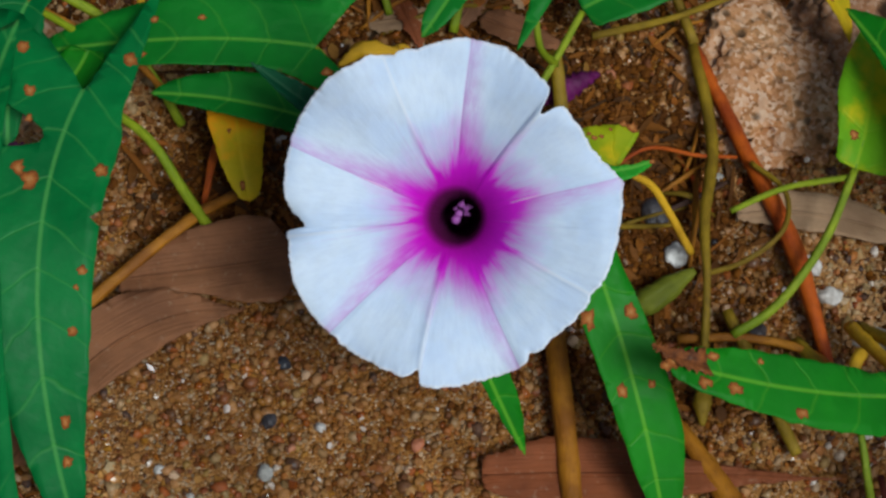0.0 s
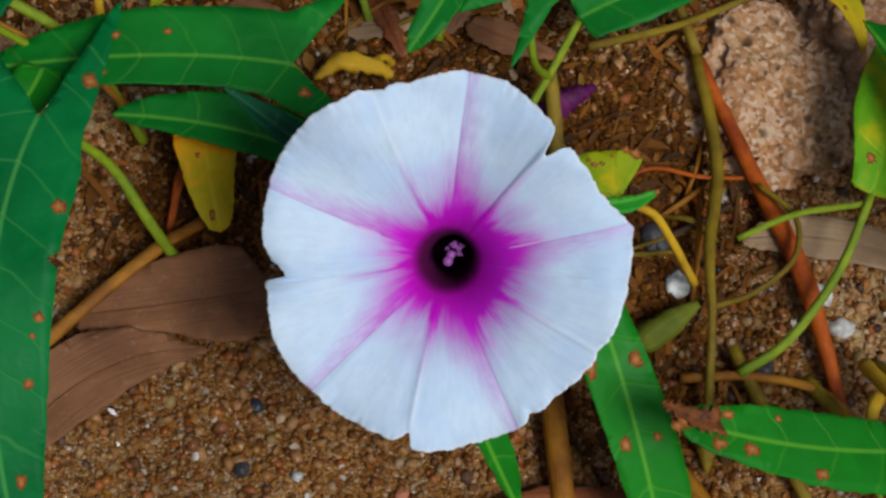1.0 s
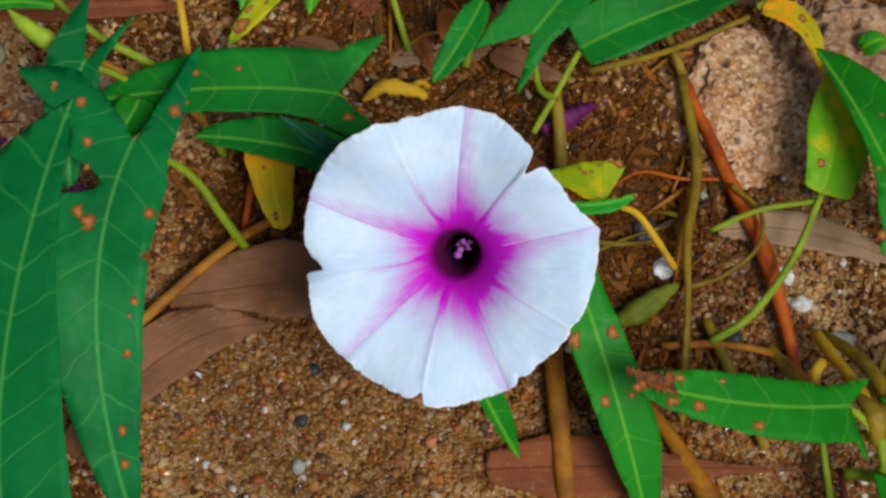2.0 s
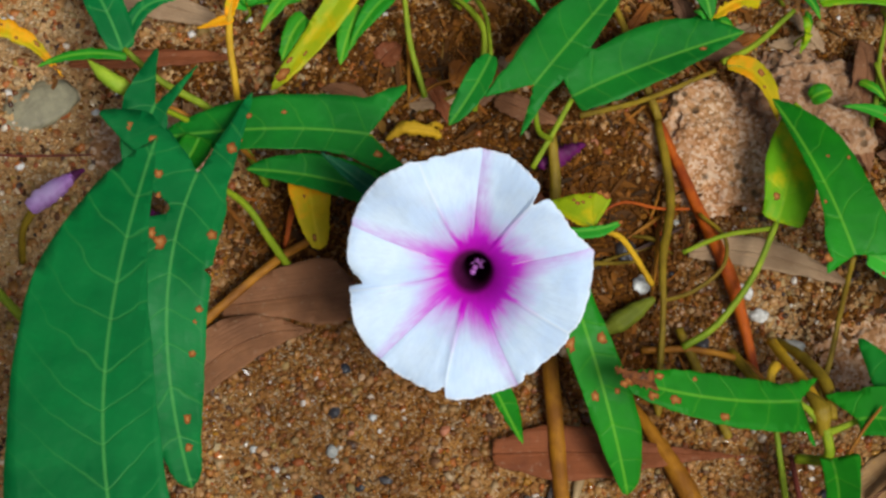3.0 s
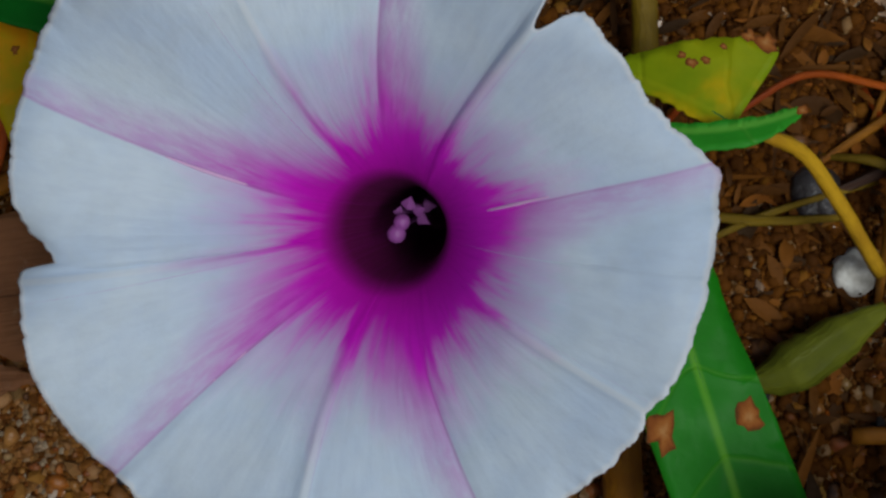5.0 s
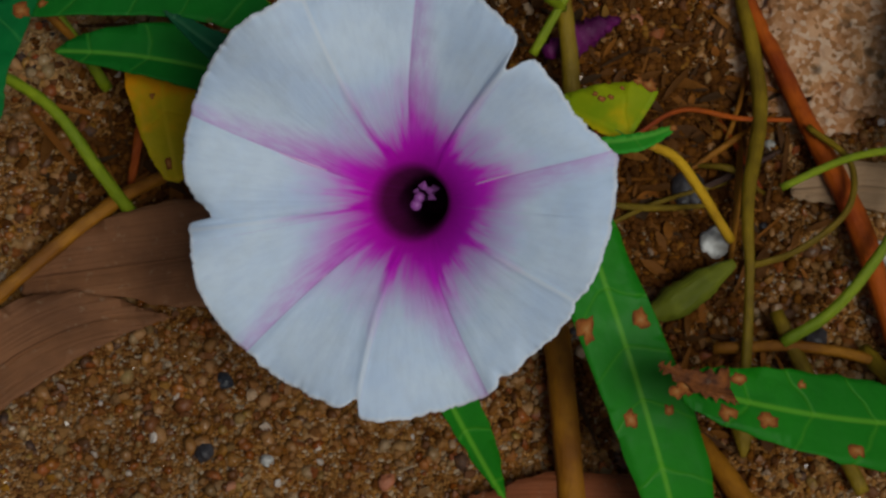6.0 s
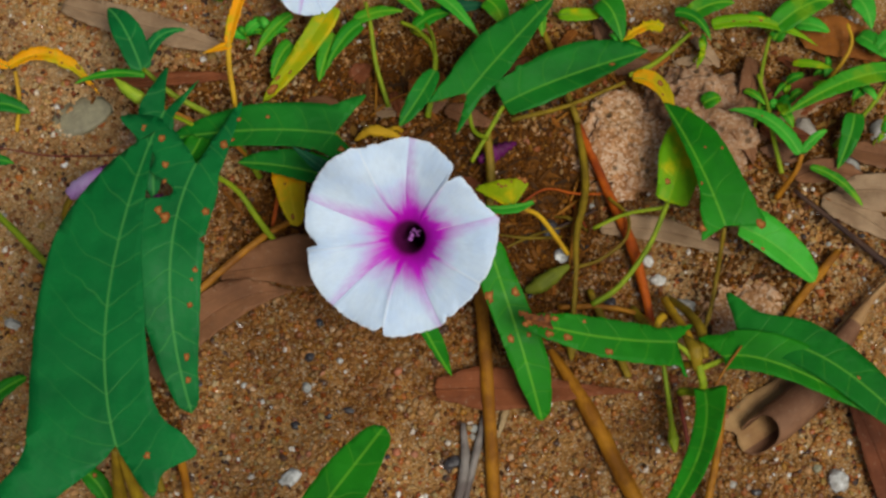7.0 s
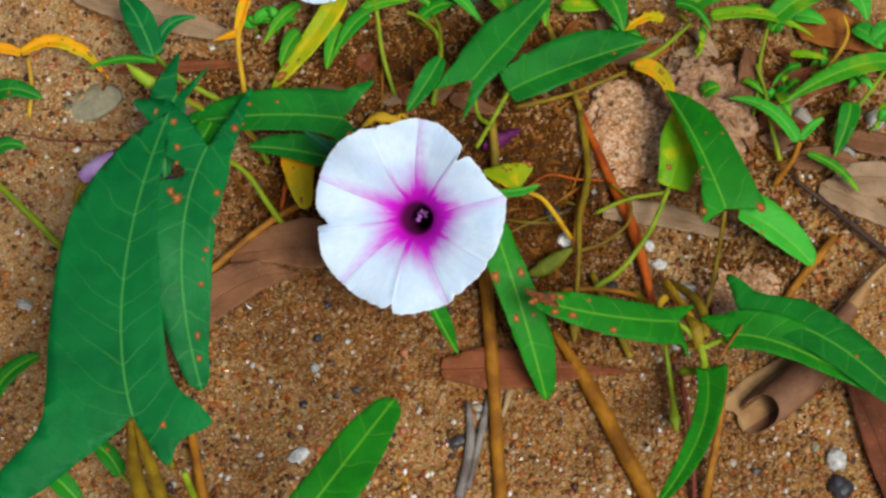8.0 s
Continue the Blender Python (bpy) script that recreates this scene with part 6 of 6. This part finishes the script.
def rolled_leaf(line, widths, rolls, mat, outside, label, seed):
    """A dead leaf whose one edge rolls over into a hollow scroll; widths and roll radii (cm) along line."""
    path = smooth_line(line, 8)
    verts, faces, sv, m = [], [], [], 22
    holder = thing("dry_leaf", line[-1], label, "dead leaf", "dead leaves")
    for i, c in enumerate(path):
        f = i / (len(path) - 1)
        k = min(int(f * (len(widths) - 1)), len(widths) - 2)
        h = f * (len(widths) - 1) - k
        w, r = widths[k] + (widths[k + 1] - widths[k]) * h, 1.2 * (rolls[k] + (rolls[k + 1] - rolls[k]) * h)
        ahead = (path[min(i + 1, len(path) - 1)] - path[max(i - 1, 0)]).normalized()
        out = Vector((0, 0, 1)).cross(ahead).normalized()
        for j in range(m):
            u = j / (m - 1)
            if u < 0.35:
                d, z = -w * (1 - u / 0.35), 0.06 * math.sin(9 * u + 5 * f)
            else:
                turn = (u - 0.35) / 0.65 * radians(300)
                rr = r * (1 - 0.25 * (u - 0.35) / 0.65)
                d, z = rr * math.sin(turn), rr * (1 - math.cos(turn))
            jag = 0.10 * noise.noise(Vector((j * 0.35, seed, 0))) if i in (0, len(path) - 1) else 0.0
            g = 0.05 * noise.noise(Vector((f * 4, u * 4, seed)))
            slant = -1.1 * max(0.0, z) * f**8
            verts.append((c + out * d + Vector((0, 0, z + g)) + ahead * (jag * 3 + slant)) * CM)
            sv.append((f * 7, d, 0))
    for i in range(len(path) - 1):
        for j in range(m - 1):
            a = i * m + j
            faces.append((a, a + 1, a + m + 1, a + m))
    ob = mesh_object("blade", verts, faces, mat, None, "", {"sv": sv})
    ob.data.materials.append(outside)
    # brown also covers the roll's inner face, painting in the hollow's shade
    ob.data.polygons.foreach_set("material_index", [int(k % (m - 1) > 0.36 * m and k > 0.3 * len(faces)) for k in range(len(faces))])
    solid = ob.modifiers.new("thickness", "SOLIDIFY")
    solid.thickness = 0.03 * CM
    attach(ob, holder)


rolled_leaf(((15.8, 2.0, 0.75), (14.75, 0.85, 0.6), (13.75, -0.75, 0.35), (12.85, -2.25, 0.22), (11.8, -3.3, 0.16), (10.85, -4.05, 0.16)), (0.05, 0.14, 0.5, 1.0, 1.25, 1.1), (0.05, 0.12, 0.36, 0.58, 0.60, 0.52), DRY_TAN, DRY_CURL, "brown dead leaf rolled up around dark hollow", 35)
dry_leaf("dry_leaf", (14.14, -2.16, 0.58), (15.29, -4.74, 0.49), (16.39, -8.38, 0.4), (0.25, 0.58, 0.92, 1.08, 1.0, 0.58), (0.17, 0.25, 0.42, 0.5, 0.42, 0.25), DRY_MAROON, "dark red-brown dead leaf on sand", seed=36, group="dead leaves")
dry_leaf("dry_leaf", (13.75, 4.47, 0.4), (15.5, 4.66, 0.5), (17.74, 4.23, 0.4), (0.23, 0.41, 0.58, 0.58, 0.47, 0.29), (0.23, 0.47, 0.7, 0.7, 0.47, 0.29), DRY_GREY, "pale grey-brown dead leaf lying on sand", seed=37, group="dead leaves")
dry_leaf("dry_leaf", (6.25, 2.77, 0.27), (8.22, 2.83, 0.37), (10.53, 2.25, 0.27), (0.13, 0.32, 0.44, 0.44, 0.32, 0.19), (0.13, 0.25, 0.38, 0.38, 0.32, 0.19), DRY_GREY, "thin grey-brown dead leaf lying beneath stems", seed=38, group="dead leaves")
dry_leaf("dry_leaf", (11.28, 7.41, 0.42), (12.92, 7.9, 0.64), (14.5, 8.22, 0.41), (0.17, 0.34, 0.56, 0.56, 0.39, 0.22), (0.17, 0.34, 0.5, 0.5, 0.39, 0.22), DRY_RED, "orange-brown dead leaf under the herb", seed=46, group="dead leaves")
dry_leaf("dry_leaf", (10.75, 7.06, 0.38), (10.95, 8.06, 0.75), (10.8, 9.08, 0.6), (0.2, 0.34, 0.41, 0.41, 0.34, 0.2), (0.2, 0.34, 0.41, 0.41, 0.34, 0.2), DRY_BROWN, "brown dead leaf standing against a clod", seed=47, group="dead leaves")


def twig(points, radii, mat, label, seed=0):
    holder = thing("twig", points[0], label, "twig", "fallen twigs")
    tube("stick", points, radii, mat, holder, rough=0.16, seed=seed)


twig([(2.3, -3.86, 0.19), (2.42, -5.34, 0.23), (2.1, -7.5, 0.21)], (0.088, 0.158, 0.141), TWIG_GREY, "weathered grey split twig lying on sand")
twig([(2.96, -3.44, 0.19), (2.75, -4.81, 0.21), (2.45, -6.64, 0.21)], (0.104, 0.122, 0.087), TWIG_GREY, "weathered grey split twig lying on sand", 2)
twig([(12.33, 4.39, 0.75), (13.85, 3.26, 0.66), (15.53, 2.01, 0.58), (17.55, 0.85, 0.49)], (0.077, 0.108, 0.116), TWIG_DARK, "thin dark twig lying on sand")
twig([(13.8, 2.53, 0.42), (12.92, 1.33, 0.33), (12.19, 0.23, 0.23)], (0.139, 0.154, 0.116), STEM_BROWN, "orange-brown dry stalk on sand")
twig([(-7.08, -1.27, 0.4), (-5.75, 0.23, 0.71), (-4.41, 1.57, 0.8), (-3.57, 2.28, 0.58)], (0.11, 0.126, 0.11), STEM_BROWN, "orange-brown dry stalk on sand", 3)
twig([(-3.38, -6.46, 0.15), (-3.3, -7.02, 0.17), (-3.4, -7.81, 0.15)], (0.027, 0.054, 0.036), TWIG_DARK, "thin dark rootlet on sand", 4)
twig([(-13.53, 4.32, 0.16), (-11.49, 4.11, 0.21), (-9.24, 4.32, 0.16)], (0.022, 0.032, 0.028), STEM_RED, "thin reddish twig lying on sand", 6)
twig([(-4.18, 2.12, 0.27), (-4.05, 3.0, 0.67), (-3.84, 3.71, 0.76)], (0.061, 0.091, 0.076), STEM_ORANGE, "orange dry stalk among litter", 7)


twig([(3.71, -2.82, 0.12), (3.55, -3.5, 0.2), (3.39, -4.21, 0.12)], (0.06, 0.13, 0.05), TWIG_PALE, "pale straw-coloured wood splinter beside a stem", 8)
brng = random.Random(77)
for k in range(16):
    x, y = (brng.uniform(2.2, 6.2), brng.uniform(1.4, 5.6)) if k < 10 else (brng.uniform(-2.3, 14.0), brng.uniform(6.2, 9.0))
    a, long = brng.uniform(0, math.tau), brng.uniform(0.6, 1.5)
    z = ground_height(x, y)
    mat, say = brng.choice(((STEM_BROWN, "thin golden-brown dry stalk in litter"), (TWIG_DARK, "thin dark twig among litter"), (STEM_ORANGE, "thin rust-orange dry stalk in litter"), (STEM_OLIVE, "thin olive stalk in litter")))
    dx, dy = math.cos(a) * long, math.sin(a) * long
    twig([(x - dx, y - dy, z + 0.08), (x, y + brng.uniform(-0.2, 0.2), z + brng.uniform(0.2, 0.45)), (x + dx, y + dy, z + 0.08)], (0.035, brng.uniform(0.04, 0.07), 0.03), mat, say, 20 + k)

for k in range(9):
    x, y = brng.choice(((10.8, 6.6), (11.8, 7.7), (12.9, 8.6), (14.7, 7.7), (9.1, 8.5), (-1.1, 8.1), (-5.4, 8.2), (6.5, 8.7), (14.6, 6.1)))
    x, y = x + brng.uniform(-0.6, 0.6), y + brng.uniform(-0.6, 0.6)
    z = ground_height(x, y)
    top = z + brng.uniform(0.6, 1.2)
    sprig = thing("seedling", (x, y, z), "small lime-green seedling among dead leaves", "plant", "seedlings")
    tube("stem", [(x, y, z - 0.05), (x + brng.uniform(-0.2, 0.2), y, (z + top) / 2), (x + 0.1, y + 0.1, top)], (0.045, 0.04, 0.035), STEM_GREEN, sprig, sides=6)
    for m in range(brng.choice((3, 4, 5))):
        a, long, w = brng.uniform(0, math.tau), brng.uniform(0.35, 0.8), brng.uniform(0.10, 0.19)
        h = top - 0.35 * m * (top - z) / 4
        half = tuple(w * f for f in (0.5, 0.85, 1.0, 0.9, 0.7, 0.36))
        leaf(sprig, (x + 0.1, y + 0.1, h), (x + 0.1 + math.cos(a) * long / 2, y + 0.1 + math.sin(a) * long / 2, h + 0.25), (x + 0.1 + math.cos(a) * long, y + 0.1 + math.sin(a) * long, h + 0.05), half, half, mat=brng.choice((LEAF_PALE, LEAF_BRIGHT, LEAF_TURNING)), seed=200 + k * 7 + m, fold=8, rib=False)


# ---------------------------------------------------------------- broken dead leaves under the vines and the herb
dry_leaf("dry_leaf", (12.56, 10.23, 0.3), (13.91, 9.93, 0.5), (15.37, 9.42, 0.3), (0.35, 0.6, 0.75, 0.75, 0.6, 0.3), (0.35, 0.6, 0.7, 0.7, 0.5, 0.3), DRY_ORANGE, "broad orange-brown dead leaf under the herb", seed=301, group="dead leaves")
drng = random.Random(31)
DEAD = ((DRY_BROWN, "brown broken dead leaf in litter"), (DRY_ORANGE, "orange-brown broken dead leaf in litter"), (DRY_CURL, "dull brown broken dead leaf in litter"), (DRY_GREY, "tan broken dead leaf in litter"), (DRY_RED, "rust-brown broken dead leaf in litter"))
for k in range(38):
    cx, cy, sx, sy = drng.choice(((0.6, 7.6, 2.4, 1.0), (12.4, 7.6, 1.9, 1.5), (12.4, 7.6, 1.9, 1.5), (7.0, 9.2, 2.6, 0.6)))
    x, y = drng.gauss(cx, sx * 0.6), drng.gauss(cy, sy * 0.6)
    z, a, long, wide = ground_height(x, y), drng.uniform(0, math.tau), drng.uniform(0.35, 0.85), drng.uniform(0.16, 0.36)
    dx, dy = long * math.cos(a), long * math.sin(a)
    half = tuple(wide * q for q in (0.5, 0.85, 1.0, 0.95, 0.75, 0.45))
    mat, say = drng.choice(DEAD)
    dry_leaf("dry_leaf", (x - dx, y - dy, z + 0.10), (x, y, z + drng.uniform(0.16, 0.30)), (x + dx, y + dy, z + drng.uniform(0.08, 0.2)), half, half, mat, say, seed=310 + k, group="dead leaves", wavy=0.35, rag=0.05)

# ---------------------------------------------------------------- leaf litter under the vines
def build_litter(count, seed):
    rng = random.Random(seed)
    verts, faces, sv = [], [], []
    spots = LITTER_SPOTS
    for _ in range(count):
        cx, cy, ax, ay = spots[rng.choices(range(len(spots)), LITTER_SHARES)[0]]
        x, y = rng.gauss(cx, ax * 0.6), rng.gauss(cy, ay * 0.6)
        if y < 0.5 and -4.8 < x < 2.9:
            continue
        z = ground_height(x, y) + rng.uniform(0.0, 0.18)
        length, width = rng.uniform(0.12, 0.6) * rng.choice((1, 1, 1, 2.4)), rng.uniform(0.010, 0.055) * rng.choice((1, 1, 1, 2))
        a, tilt, bend = rng.uniform(0, math.tau), rng.uniform(-0.35, 0.35), rng.uniform(-0.25, 0.45)
        first = len(verts)
        for i in range(6):
            u = i / 5 - 0.5
            w = width * (1 - abs(2 * u) ** 2.5) + 0.008
            px, pz = length * u, z + length * u * tilt + bend * (0.25 - u * u) * length
            for v in (-1, 0, 1):
                px2 = px + 0.15 * length * u * u * v
                verts.append(((x + px2 * math.cos(a) - w * v * math.sin(a)) * CM, (y + px2 * math.sin(a) + w * v * math.cos(a)) * CM, (max(pz, ground_height(x, y)) + (0.3 * w if v else 0)) * CM))
                sv.append((px, w * v, 0))
        for i in range(5):
            for j in range(2):
                q = first + i * 3 + j
                faces.append((q, q + 1, q + 4, q + 3))
    tagged(mesh_object("leaf_litter", verts, faces, LITTER, None, "", {"sv": sv}), "dark brown shredded dead leaf litter under vines", "leaf litter", kind="stuff")


def litter_material():
    g = Graph("leaf_litter")
    geo = g.n.new("ShaderNodeNewGeometry")
    colour = g.palette(geo.outputs["Random Per Island"], [(0.0, (0.024, 0.012, 0.004)), (0.3, (0.085, 0.028, 0.003)), (0.6, (0.155, 0.052, 0.004)), (0.85, (0.26, 0.086, 0.006)), (0.96, (0.30, 0.085, 0.006)), (1.0, (0.32, 0.17, 0.03))])
    g.set(Base_Color=g.mix(g.math("MULTIPLY", g.noise(500.0), 0.5), colour, (0.05, 0.026, 0.008)), Roughness=0.75, Specular_IOR_Level=0.2)
    g.bump(g.noise(700.0, 4.0), 0.5, 0.0006)
    return g.mat


LITTER = litter_material()
build_litter(1500, 8)
